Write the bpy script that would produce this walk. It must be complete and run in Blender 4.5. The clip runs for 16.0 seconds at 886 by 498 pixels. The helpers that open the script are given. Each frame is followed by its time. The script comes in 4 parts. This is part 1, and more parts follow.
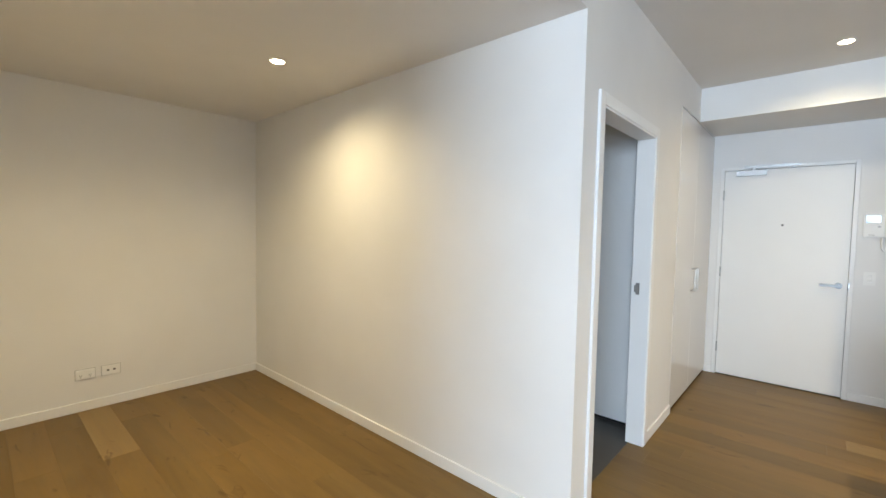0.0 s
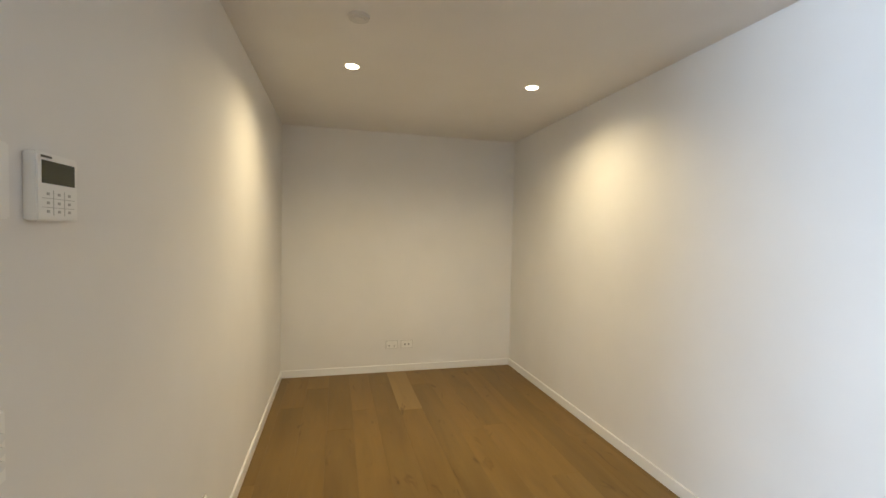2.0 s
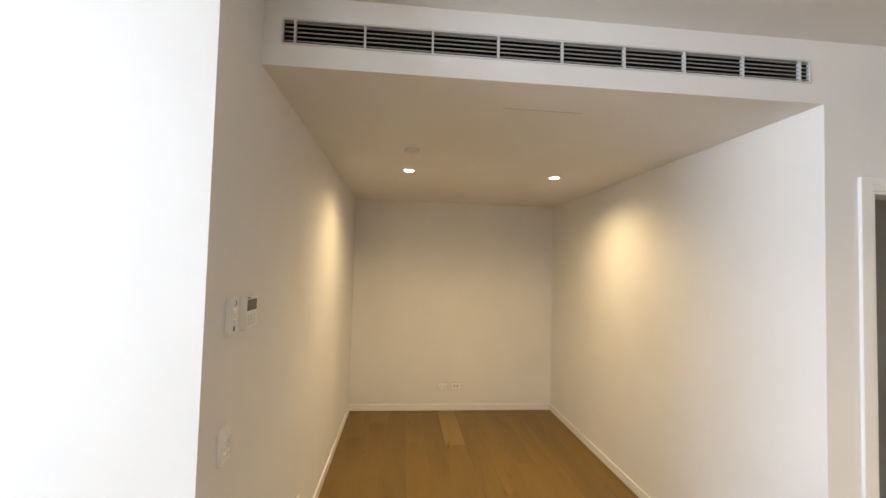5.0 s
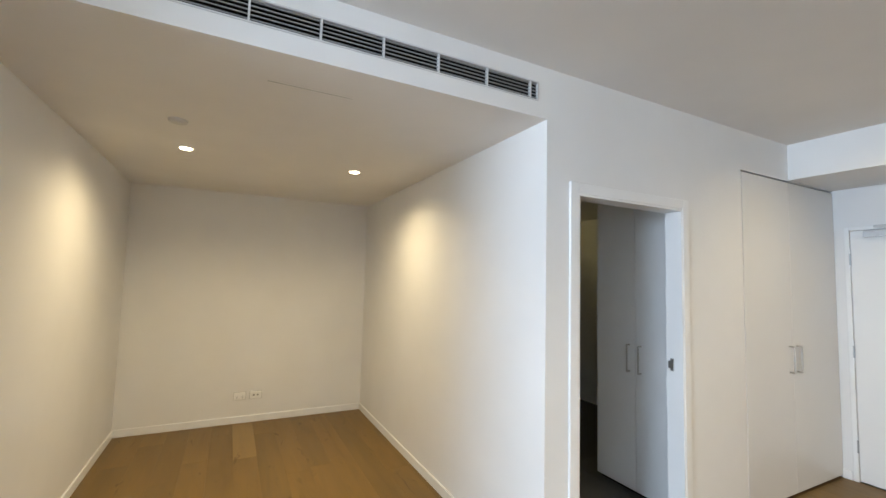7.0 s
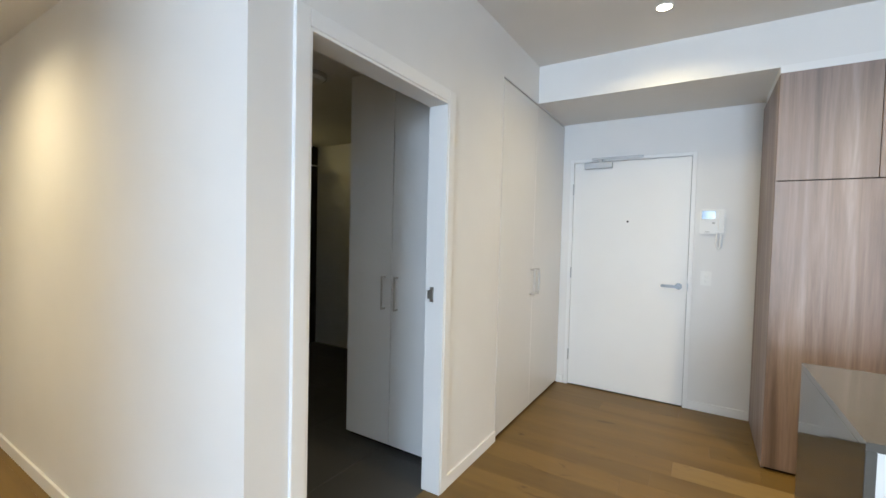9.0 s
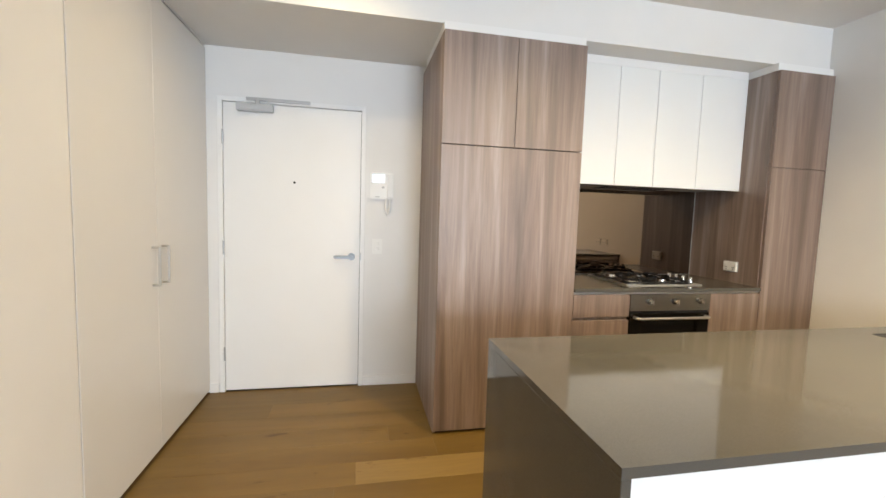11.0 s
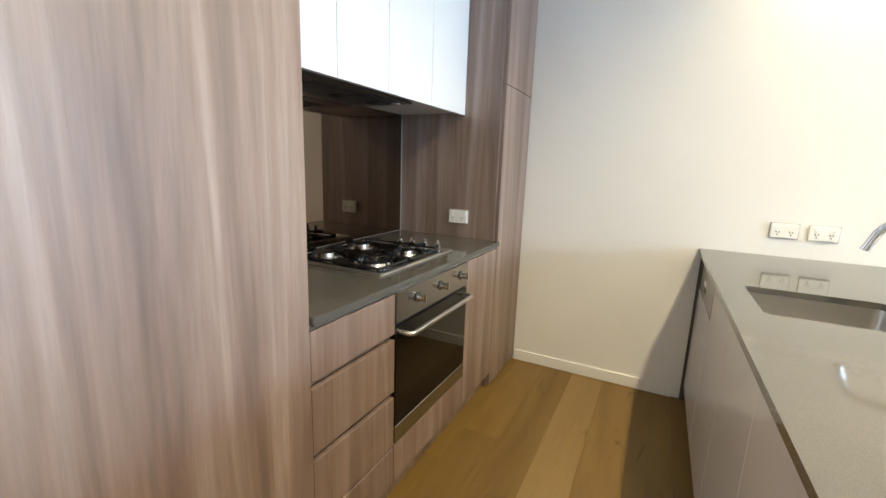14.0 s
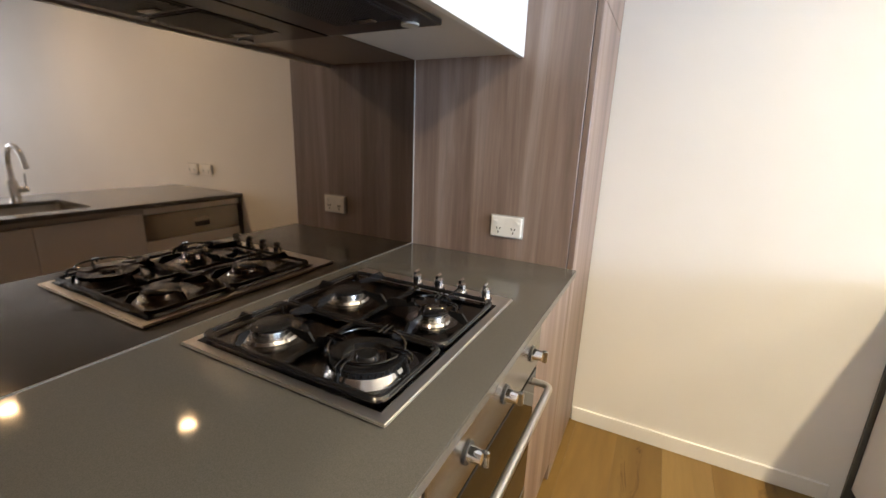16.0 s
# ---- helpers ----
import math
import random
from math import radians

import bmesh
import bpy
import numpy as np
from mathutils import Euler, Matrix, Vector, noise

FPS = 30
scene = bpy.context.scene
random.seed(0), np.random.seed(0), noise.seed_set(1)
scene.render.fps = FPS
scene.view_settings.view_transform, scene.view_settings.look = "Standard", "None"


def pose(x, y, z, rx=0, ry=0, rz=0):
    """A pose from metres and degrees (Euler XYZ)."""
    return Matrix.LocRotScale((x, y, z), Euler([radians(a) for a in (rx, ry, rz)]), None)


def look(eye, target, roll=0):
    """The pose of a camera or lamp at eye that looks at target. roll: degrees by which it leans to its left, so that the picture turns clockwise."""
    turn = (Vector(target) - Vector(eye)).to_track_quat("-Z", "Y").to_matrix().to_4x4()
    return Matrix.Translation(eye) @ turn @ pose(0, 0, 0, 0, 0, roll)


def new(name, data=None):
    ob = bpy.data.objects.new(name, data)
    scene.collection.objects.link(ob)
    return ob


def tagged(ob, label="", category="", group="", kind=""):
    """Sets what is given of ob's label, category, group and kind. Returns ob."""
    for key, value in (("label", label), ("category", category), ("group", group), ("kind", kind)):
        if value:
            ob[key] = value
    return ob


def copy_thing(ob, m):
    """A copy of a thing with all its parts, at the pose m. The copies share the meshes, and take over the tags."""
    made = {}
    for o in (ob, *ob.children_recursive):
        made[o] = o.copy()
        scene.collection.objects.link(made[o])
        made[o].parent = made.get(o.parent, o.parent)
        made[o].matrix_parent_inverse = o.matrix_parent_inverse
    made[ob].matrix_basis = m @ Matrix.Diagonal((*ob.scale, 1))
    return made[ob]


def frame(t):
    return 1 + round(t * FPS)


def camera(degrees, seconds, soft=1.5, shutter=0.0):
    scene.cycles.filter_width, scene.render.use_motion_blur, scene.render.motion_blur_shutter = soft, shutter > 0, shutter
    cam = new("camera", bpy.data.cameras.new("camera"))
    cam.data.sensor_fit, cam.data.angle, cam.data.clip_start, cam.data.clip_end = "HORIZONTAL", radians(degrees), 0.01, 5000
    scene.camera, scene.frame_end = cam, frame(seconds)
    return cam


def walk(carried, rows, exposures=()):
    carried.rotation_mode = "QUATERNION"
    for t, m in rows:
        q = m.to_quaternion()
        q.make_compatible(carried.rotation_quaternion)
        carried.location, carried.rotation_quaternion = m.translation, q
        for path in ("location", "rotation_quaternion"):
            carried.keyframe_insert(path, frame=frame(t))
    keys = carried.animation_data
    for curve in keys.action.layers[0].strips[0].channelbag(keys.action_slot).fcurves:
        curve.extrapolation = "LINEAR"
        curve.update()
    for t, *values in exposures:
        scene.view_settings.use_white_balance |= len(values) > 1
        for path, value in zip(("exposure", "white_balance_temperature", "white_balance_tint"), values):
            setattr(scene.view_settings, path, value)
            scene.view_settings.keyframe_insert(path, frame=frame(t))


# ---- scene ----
cam = camera(93.4, 16.0)
PATH = [
    (0, (0.813, 0.557, 1.459), (-0.512, 2.052, 1.36), 1.1),
    (0.5, (0.859, 0.506, 1.487), (-0.709, 1.744, 1.388), 1.2),
    (1, (0.934, 0.515, 1.46), (-0.825, 1.464, 1.378), 1.5),
    (1.5, (0.965, 0.498, 1.463), (-0.901, 1.213, 1.387), 1.1),
    (2, (0.968, 0.539, 1.449), (-0.969, 1.034, 1.376), 1.2),
    (2.5, (1.003, 0.565, 1.429), (-0.971, 0.873, 1.352), 1.5),
    (3, (1.114, 0.561, 1.429), (-0.877, 0.747, 1.361), 1.3),
    (5.3, (1.677, 0.603, 1.723), (-0.307, 0.828, 1.842), 1.5),
    (5.5, (1.679, 0.613, 1.725), (-0.298, 0.88, 1.861), 1.5),
    (6, (1.718, 0.681, 1.71), (-0.227, 1.116, 1.876), 1.6),
    (6.5, (1.757, 0.818, 1.662), (-0.122, 1.483, 1.836), 1.5),
    (7, (1.718, 0.95, 1.592), (-0.062, 1.85, 1.735), 1.5),
    (7.5, (1.552, 1.098, 1.5), (-0.096, 2.228, 1.594), 1.4),
    (8, (1.414, 1.317, 1.438), (-0.08, 2.647, 1.468), 1.3),
    (8.5, (1.29, 1.544, 1.401), (-0.013, 3.061, 1.385), 1.4),
    (9, (1.157, 1.683, 1.396), (0.102, 3.381, 1.328), 1.4),
    (9.5, (1.103, 1.809, 1.369), (0.357, 3.662, 1.27), 1.6),
    (10, (1.075, 1.986, 1.361), (0.709, 3.948, 1.231), 1.6),
    (10.2, (1.07, 2.068, 1.337), (0.862, 4.053, 1.205), 1.7),
    (12.3, (1.024, 3.208, 1.396), (2.201, 4.803, 1.126), 2.1),
    (12.5, (1.066, 3.322, 1.368), (2.336, 4.844, 1.104), 2.0),
    (13, (1.229, 3.613, 1.346), (2.707, 4.927, 1.047), 2.2),
    (13.5, (1.404, 3.914, 1.332), (3.045, 5.005, 0.99), 2.2),
    (14, (1.631, 4.099, 1.316), (3.378, 4.992, 0.926), 2.0),
    (14.5, (1.882, 4.243, 1.294), (3.689, 4.977, 0.853), 2.3),
    (15, (2.095, 4.459, 1.287), (3.912, 5.134, 0.795), 2.1),
    (15.2, (2.174, 4.535, 1.296), (3.987, 5.212, 0.789), 2.0),
    (15.5, (2.275, 4.604, 1.31), (4.069, 5.324, 0.798), 2.0),
    (16, (2.406, 4.659, 1.334), (4.127, 5.539, 0.819), 2.1),
]
walk(cam, [(t, look(eye, target, roll)) for t, eye, target, roll in PATH],
     [(0, -0.25, 6000, 10), (1.5, -0.32, 5950, 11), (3, -0.34, 6100, 12), (5.5, -0.36, 6850, 16), (6.5, -0.28, 6000, 12), (9, -0.28, 5900, 10), (10, -0.12, 6600, 12), (12.5, 0.0, 6400, 13), (13.5, 0.12, 5650, 9), (14.5, 0.30, 5600, 9), (15.5, 0.48, 5650, 11), (16, 0.70, 5750, 14)])

# ---- world and light ----
world = bpy.data.worlds.new("world")
scene.world = world
world.use_nodes = True
wn = world.node_tree.nodes
sky = wn.new("ShaderNodeTexSky")
sky.sky_type, sky.sun_disc = "NISHITA", False
sky.sun_elevation, sky.sun_rotation = radians(50), radians(0)
world.node_tree.links.new(sky.outputs[0], wn["Background"].inputs[0])
wn["Background"].inputs[1].default_value = 0.1
sun = new("sun", bpy.data.lights.new("sun", "SUN"))
sun.data.energy, sun.data.angle, sun.data.color = 3.0, radians(0.5), (1, 0.95, 0.88)
sun.matrix_world = look((0, 8.4, 10), (0, 0, 0))

Y_WIN, WX0, WX1, WZ1 = -4.6, 0.6, 3.35, 2.68    # window behind the walk
WINDOW_WATTS, FILL_WATTS, SPOT_WATTS = 310.0, 180.0, 130.0
DAYLIGHT, WARM = (0.735, 0.87, 1.0), (1.0, 0.765, 0.41)
window_light = new("window_light", bpy.data.lights.new("window_light", "AREA"))
window_light.data.shape, window_light.data.size, window_light.data.size_y = "RECTANGLE", 2.10, 1.10
window_light.data.energy, window_light.data.color = WINDOW_WATTS, DAYLIGHT
window_light.matrix_world = look((2.27, Y_WIN + 0.01, 2.09), (2.27, 0, 2.09))   # the sky above the skyline
bounce_fill = new("bounce_fill_light", bpy.data.lights.new("bounce_fill_light", "AREA"))
bounce_fill.data.shape, bounce_fill.data.size, bounce_fill.data.size_y = "RECTANGLE", 1.9, 1.3
bounce_fill.data.energy, bounce_fill.data.color = FILL_WATTS, DAYLIGHT
bounce_fill.matrix_world = look((2.36, Y_WIN + 0.40, 0.80), (2.36, Y_WIN + 1.00, 1.66))   # added fill lamp, lifting the ceiling like daylight bounced off an unmodelled balcony

# ---- plan ----
X_END, Y_S, Y_N = -3.338, 0.022, 2.43        # study nook
Z_LOW, Z_HIGH = 2.468, 2.752                 # ceilings
X_EAST, Y_ENTRY, Y_KIT = 4.325, 5.695, 5.545
Y_FRONT = 4.888                              # kitchen fronts
X_RET = 0.372                                # end of the nook's south wall


# ---- materials ----
def material(name, colour, rough=0.5, metal=0.0, spec=0.5):
    m = bpy.data.materials.new(name)
    m.use_nodes = True
    b = m.node_tree.nodes["Principled BSDF"]
    b.inputs["Base Color"].default_value = (*colour, 1)
    b.inputs["Roughness"].default_value = rough
    b.inputs["Metallic"].default_value = metal
    b.inputs["Specular IOR Level"].default_value = spec
    return m


def nodes_of(m):
    t = m.node_tree
    return t, t.nodes, t.links, t.nodes["Principled BSDF"]


def coords(m, scale, space="Object"):
    t, n, l, b = nodes_of(m)
    c, p = n.new("ShaderNodeTexCoord"), n.new("ShaderNodeMapping")
    if space == "World":
        g = n.new("ShaderNodeNewGeometry")
        l.new(g.outputs["Position"], p.inputs["Vector"])
    else:
        l.new(c.outputs[space], p.inputs["Vector"])
    p.inputs["Scale"].default_value = scale
    return p.outputs[0]


def noise_of(m, vec, scale, detail=4, rough=0.55, distort=0.0):
    t, n, l, b = nodes_of(m)
    x = n.new("ShaderNodeTexNoise")
    x.inputs["Scale"].default_value, x.inputs["Detail"].default_value = scale, detail
    x.inputs["Roughness"].default_value, x.inputs["Distortion"].default_value = rough, distort
    l.new(vec, x.inputs["Vector"])
    return x.outputs["Fac"]


def ramp(m, fac, stops):
    t, n, l, b = nodes_of(m)
    r = n.new("ShaderNodeValToRGB")
    e = r.color_ramp.elements
    while len(e) < len(stops):
        e.new(0.5)
    for k, (at, c) in zip(e, stops):
        k.position, k.color = at, (*c, 1)
    l.new(fac, r.inputs[0])
    return r.outputs[0]


def mix(m, kind, fac, a, b_):
    t, n, l, b = nodes_of(m)
    x = n.new("ShaderNodeMix")
    x.data_type, x.blend_type = "RGBA", kind
    if isinstance(fac, float):
        x.inputs[0].default_value = fac
    else:
        l.new(fac, x.inputs[0])
    for i, v in ((6, a), (7, b_)):
        if isinstance(v, tuple):
            x.inputs[i].default_value = (*v, 1)
        else:
            l.new(v, x.inputs[i])
    return x.outputs[2]


def bump(m, fac, strength, distance):
    t, n, l, b = nodes_of(m)
    x = n.new("ShaderNodeBump")
    x.inputs["Strength"].default_value, x.inputs["Distance"].default_value = strength, distance
    l.new(fac, x.inputs["Height"])
    l.new(x.outputs[0], b.inputs["Normal"])


def rough_range(m, fac, lo, hi):
    t, n, l, b = nodes_of(m)
    x = n.new("ShaderNodeMapRange")
    x.inputs[3].default_value, x.inputs[4].default_value = lo, hi
    l.new(fac, x.inputs[0])
    l.new(x.outputs[0], b.inputs["Roughness"])


def paint(name, colour, rough, mottle=0.03, relief=0.06):
    m = material(name, colour, rough, spec=0.35)
    t, n, l, b = nodes_of(m)
    v = coords(m, (1, 1, 1), "World")
    big = noise_of(m, v, 1.3, 3)
    fine = noise_of(m, v, 260, 2)
    dark = tuple(c * (1 - 2 * mottle) for c in colour)
    l.new(ramp(m, big, [(0.3, dark), (0.7, colour)]), b.inputs["Base Color"])
    bump(m, fine, relief, 0.002)
    return m


def wood(name, stops, grain, rough, random_tone=0.0, rel=0.05, space="Object", gloss=0.5, fine_share=0.5, knots=False):
    """Streaked wood; grain gives the scales along x, y and z (small along the board)."""
    m = material(name, stops[1][1], rough[0], spec=gloss)
    t, n, l, b = nodes_of(m)
    v = coords(m, grain, space)
    if random_tone:
        info, add = n.new("ShaderNodeObjectInfo"), n.new("ShaderNodeVectorMath")
        sc = n.new("ShaderNodeMath")
        sc.operation, sc.inputs[1].default_value = "MULTIPLY", 40
        l.new(info.outputs["Random"], sc.inputs[0])
        l.new(v, add.inputs[0])
        l.new(sc.outputs[0], add.inputs[1])
        v = add.outputs[0]
    wide = noise_of(m, v, 1.0, 4, 0.55, 0.8)
    fine = noise_of(m, v, 6.0, 6, 0.7, 0.2)
    base = ramp(m, wide, stops)
    grey = ramp(m, fine, [(0.3, (0.62, 0.62, 0.62)), (0.62, (1, 1, 1))])
    col = mix(m, "MULTIPLY", fine_share, base, grey)
    if knots:
        spot = noise_of(m, coords(m, (2.2, 7, 7), space), 1.6, 3, 0.6, 1.2)
        col = mix(m, "MULTIPLY", 1.0, col, ramp(m, spot, [(0.27, (0.55, 0.48, 0.42)), (0.36, (1, 1, 1))]))
    if random_tone:
        tone = ramp(m, info.outputs["Random"], [(0.0, (1 - random_tone,) * 3), (0.5, (1, 1, 1)), (1.0, (1 + random_tone, 1 + 0.9 * random_tone, 1 + 0.75 * random_tone))])
        col = mix(m, "MULTIPLY", 1.0, col, tone)
    l.new(col, b.inputs["Base Color"])
    rough_range(m, fine, *rough)
    bump(m, fine, rel, 0.002)
    return m


def brushed(name, colour, rough):
    m = material(name, colour, rough, 1.0)
    v = coords(m, (0.8, 260, 260), "World")
    f = noise_of(m, v, 2.0, 3)
    rough_range(m, f, rough * 0.92, rough * 1.1)
    bump(m, f, 0.004, 0.0003)
    return m


def stone_top(name, colour):
    m = material(name, colour, 0.08, spec=0.5)
    t, n, l, b = nodes_of(m)
    v = coords(m, (1, 1, 1), "World")
    f = noise_of(m, v, 700, 2)
    big = noise_of(m, v, 3, 3)
    speck = ramp(m, f, [(0.35, tuple(c * 0.86 for c in colour)), (0.65, tuple(c * 1.1 for c in colour))])
    l.new(mix(m, "MULTIPLY", 0.5, speck, ramp(m, big, [(0.3, (0.86, 0.86, 0.86)), (0.7, (1, 1, 1))])), b.inputs["Base Color"])
    rough_range(m, big, 0.05, 0.08)
    return m


def glowing(name, colour, strength):
    m = material(name, colour)
    b = m.node_tree.nodes["Principled BSDF"]
    b.inputs["Emission Color"].default_value, b.inputs["Emission Strength"].default_value = (*colour, 1), strength
    return m


WALL = paint("white_wall_paint", (0.80, 0.795, 0.78), 0.6)
CEIL = paint("ceiling_paint", (0.80, 0.785, 0.765), 0.75)
TRIM = paint("satin_trim_paint", (0.83, 0.83, 0.82), 0.35, 0.01, 0.02)
DOOR_W = paint("white_door_paint", (0.82, 0.825, 0.82), 0.38, 0.02, 0.03)
JOINERY = paint("satin_white_joinery", (0.72, 0.71, 0.69), 0.24, 0.015, 0.01)
GLOSS = paint("white_gloss_board", (0.84, 0.85, 0.84), 0.2, 0.01, 0.01)
ISLAND_W = paint("pale_gloss_board", (0.73, 0.715, 0.69), 0.16, 0.015, 0.01)
OAK = wood("oak_board", [(0.25, (0.152, 0.088, 0.019)), (0.5, (0.183, 0.110, 0.025)), (0.78, (0.215, 0.133, 0.033))], (0.8, 6, 6), (0.34, 0.52), 0.11, 0.04, "World", 0.4, 0.35, True)
OAK_PALE = wood("oak_board_pale", [(0.25, (0.225, 0.142, 0.044)), (0.5, (0.25, 0.162, 0.052)), (0.78, (0.275, 0.182, 0.060))], (0.9, 9, 9), (0.34, 0.52), 0.05, 0.04, "World", 0.4, 0.35, True)
JOINT = material("floor_joint", (0.13, 0.075, 0.03), 0.8)
LAM = wood("walnut_laminate", [(0.26, (0.130, 0.085, 0.063)), (0.44, (0.210, 0.145, 0.114)), (0.58, (0.29, 0.212, 0.174)), (0.76, (0.42, 0.335, 0.29))], (10, 10, 0.5), (0.40, 0.54), 0.0, 0.04, "World", 0.95, 0.7)
STONE = stone_top("grey_stone", (0.095, 0.092, 0.083))
TILE = paint("dark_grey_tile", (0.085, 0.083, 0.078), 0.45, 0.08, 0.05)
BLACKTILE = paint("black_brown_tile", (0.022, 0.017, 0.013), 0.3, 0.1, 0.03)
STEEL = brushed("brushed_steel", (0.62, 0.60, 0.57), 0.28)
STEEL_D = brushed("satin_steel", (0.50, 0.48, 0.45), 0.34)
STEEL_DARK = brushed("dark_polished_steel", (0.06, 0.058, 0.055), 0.14)
STEEL_DISC = brushed("burner_disc_steel", (0.26, 0.25, 0.24), 0.22)
STEEL_OVEN = brushed("oven_steel", (0.37, 0.355, 0.33), 0.26)
TRAY = brushed("tray_steel", (0.66, 0.64, 0.61), 0.36)
BURNER = material("polished_burner_steel", (0.55, 0.53, 0.50), 0.20, 1.0)
ENAMEL = paint("black_enamel", (0.013, 0.013, 0.014), 0.16, 0.08, 0.02)
HOOD = brushed("dark_grey_metal", (0.10, 0.095, 0.09), 0.35)
CHROME = material("chrome", (0.85, 0.85, 0.86), 0.07, 1.0)
ALU = material("grey_aluminium", (0.45, 0.45, 0.45), 0.35, 1.0)
HANDLE = material("satin_nickel", (0.22, 0.22, 0.22), 0.38, 1.0)
IRON = paint("cast_iron", (0.018, 0.018, 0.020), 0.28, 0.1, 0.08)
# near-black; cabinet bodies and the door rebate take it as painted gap shade
BLACK = material("black_gap", (0.006, 0.006, 0.006), 0.7)
BLACKPL = material("black_plastic", (0.015, 0.015, 0.015), 0.35)
OVENGLASS = material("oven_glass", (0.006, 0.005, 0.0045), 0.05, 0.0, 0.25)
PLASTIC = material("white_plastic", (0.84, 0.84, 0.82), 0.42, spec=0.35)
PLASTIC_G = material("grey_plastic", (0.45, 0.45, 0.43), 0.35)
PLASTIC_S = material("pale_grey_plastic", (0.62, 0.61, 0.59), 0.4)
SLOT = material("socket_slot", (0.16, 0.16, 0.155), 0.5)
LCD = material("lcd_screen", (0.045, 0.05, 0.03), 0.15)
# blue stands for the sky mirrored in the screen
SCREEN = material("sky_tinted_screen", (0.20, 0.30, 0.48), 0.1)
GRILLE = material("grille_paint", (0.60, 0.60, 0.60), 0.45)
# GRILLE made darker: shade among the blades put into the colour
BLADE = material("shaded_grille_grey", (0.36, 0.36, 0.36), 0.5)
LAMP = glowing("lamp_face", (1.0, 0.80, 0.50), 26.0)
LED = glowing("led_strip", (1.0, 0.66, 0.05), 0.8)
MIRROR = material("smoked_mirror", (0.205, 0.160, 0.122), 0.025, 1.0)
GLASS = material("clear_glass", (0.9, 0.95, 0.93), 0.02)
GLASS.node_tree.nodes["Principled BSDF"].inputs["Transmission Weight"].default_value = 1.0


# ---- mesh helpers ----
def finish(bm, name, mats, origin=(0, 0, 0), parent=None, smooth=False):
    me = bpy.data.meshes.new(name)
    bmesh.ops.translate(bm, vec=-Vector(origin), verts=bm.verts)
    bm.normal_update()
    bm.to_mesh(me)
    bm.free()
    for m in (mats if isinstance(mats, (list, tuple)) else [mats]):
        me.materials.append(m)
    if smooth:
        for p in me.polygons:
            p.use_smooth = True
        me.set_sharp_from_angle(angle=radians(38))
    ob = new(name, me)
    if parent:
        ob.parent = parent
    else:
        ob.location = origin
    return ob


def add_box(bm, lo, hi, bevel=0.0, mat=0, segments=1):
    c = [(a + b) / 2 for a, b in zip(lo, hi)]
    s = [abs(b - a) for a, b in zip(lo, hi)]
    g = bmesh.ops.create_cube(bm, size=1.0, matrix=Matrix.LocRotScale(c, None, s))
    vs = g["verts"]
    faces = list({f for v in vs for f in v.link_faces})
    for f in faces:
        f.material_index = mat
    if bevel:
        edges = list({e for v in vs for e in v.link_edges})
        r = bmesh.ops.bevel(bm, geom=edges, offset=min(bevel, min(s) * 0.45), segments=segments, affect="EDGES", clamp_overlap=True)
        for f in r["faces"]:
            f.material_index = mat


def add_rod(bm, a, b, r, r2=None, sides=20, mat=0, cap=True):
    a, b = Vector(a), Vector(b)
    d = b - a
    m = Matrix.Translation((a + b) / 2) @ d.to_track_quat("Z", "Y").to_matrix().to_4x4()
    g = bmesh.ops.create_cone(bm, cap_ends=cap, segments=sides, radius1=r, radius2=r if r2 is None else r2, depth=d.length, matrix=m)
    for f in {f for v in g["verts"] for f in v.link_faces}:
        f.material_index = mat


def add_ring(bm, centre, r_in, r_out, z0, z1, sides=32, mat=0):
    """A flat ring lying level."""
    cx, cy = centre
    loops = []
    for r, z in ((r_in, z0), (r_out, z0), (r_out, z1), (r_in, z1)):
        loops.append([bm.verts.new((cx + r * math.cos(2 * math.pi * i / sides), cy + r * math.sin(2 * math.pi * i / sides), z)) for i in range(sides)])
    for k in range(4):
        for i in range(sides):
            f = bm.faces.new((loops[k][i], loops[k][(i + 1) % sides], loops[(k + 1) % 4][(i + 1) % sides], loops[(k + 1) % 4][i]))
            f.material_index = mat


def add_tube(bm, points, r, sides=12, mat=0):
    """A bent tube through the points."""
    pts = [Vector(p) for p in points]
    prev, ups = None, None
    rings = []
    for i, p in enumerate(pts):
        d = (pts[min(i + 1, len(pts) - 1)] - pts[max(i - 1, 0)]).normalized()
        if ups is None:
            ups = d.orthogonal().normalized()
        ups = (ups - d * ups.dot(d)).normalized()
        side = d.cross(ups)
        rings.append([bm.verts.new(p + r * (math.cos(2 * math.pi * k / sides) * ups + math.sin(2 * math.pi * k / sides) * side)) for k in range(sides)])
    for a, b in zip(rings, rings[1:]):
        for k in range(sides):
            bm.faces.new((a[k], a[(k + 1) % sides], b[(k + 1) % sides], b[k])).material_index = mat
    bm.faces.new(rings[0][::-1]).material_index = mat
    bm.faces.new(rings[-1]).material_index = mat


def boxes(name, items, mats, parent=None, origin=(0, 0, 0), bevel=0.0, segments=1):
    bm = bmesh.new()
    for it in items:
        add_box(bm, it[0], it[1], bevel, it[2] if len(it) > 2 else 0, segments)
    return finish(bm, name, mats, origin, parent)


def thing(name, origin, label, category, group="", kind=""):
    e = new(name)
    e.location = origin
    e.empty_display_size = 0.1
    return tagged(e, label, category, group, kind)


def structure(name, items, mat, label, category, bevel=0.0):
    return tagged(boxes(name, items, mat, bevel=bevel), label, category, kind="structure")


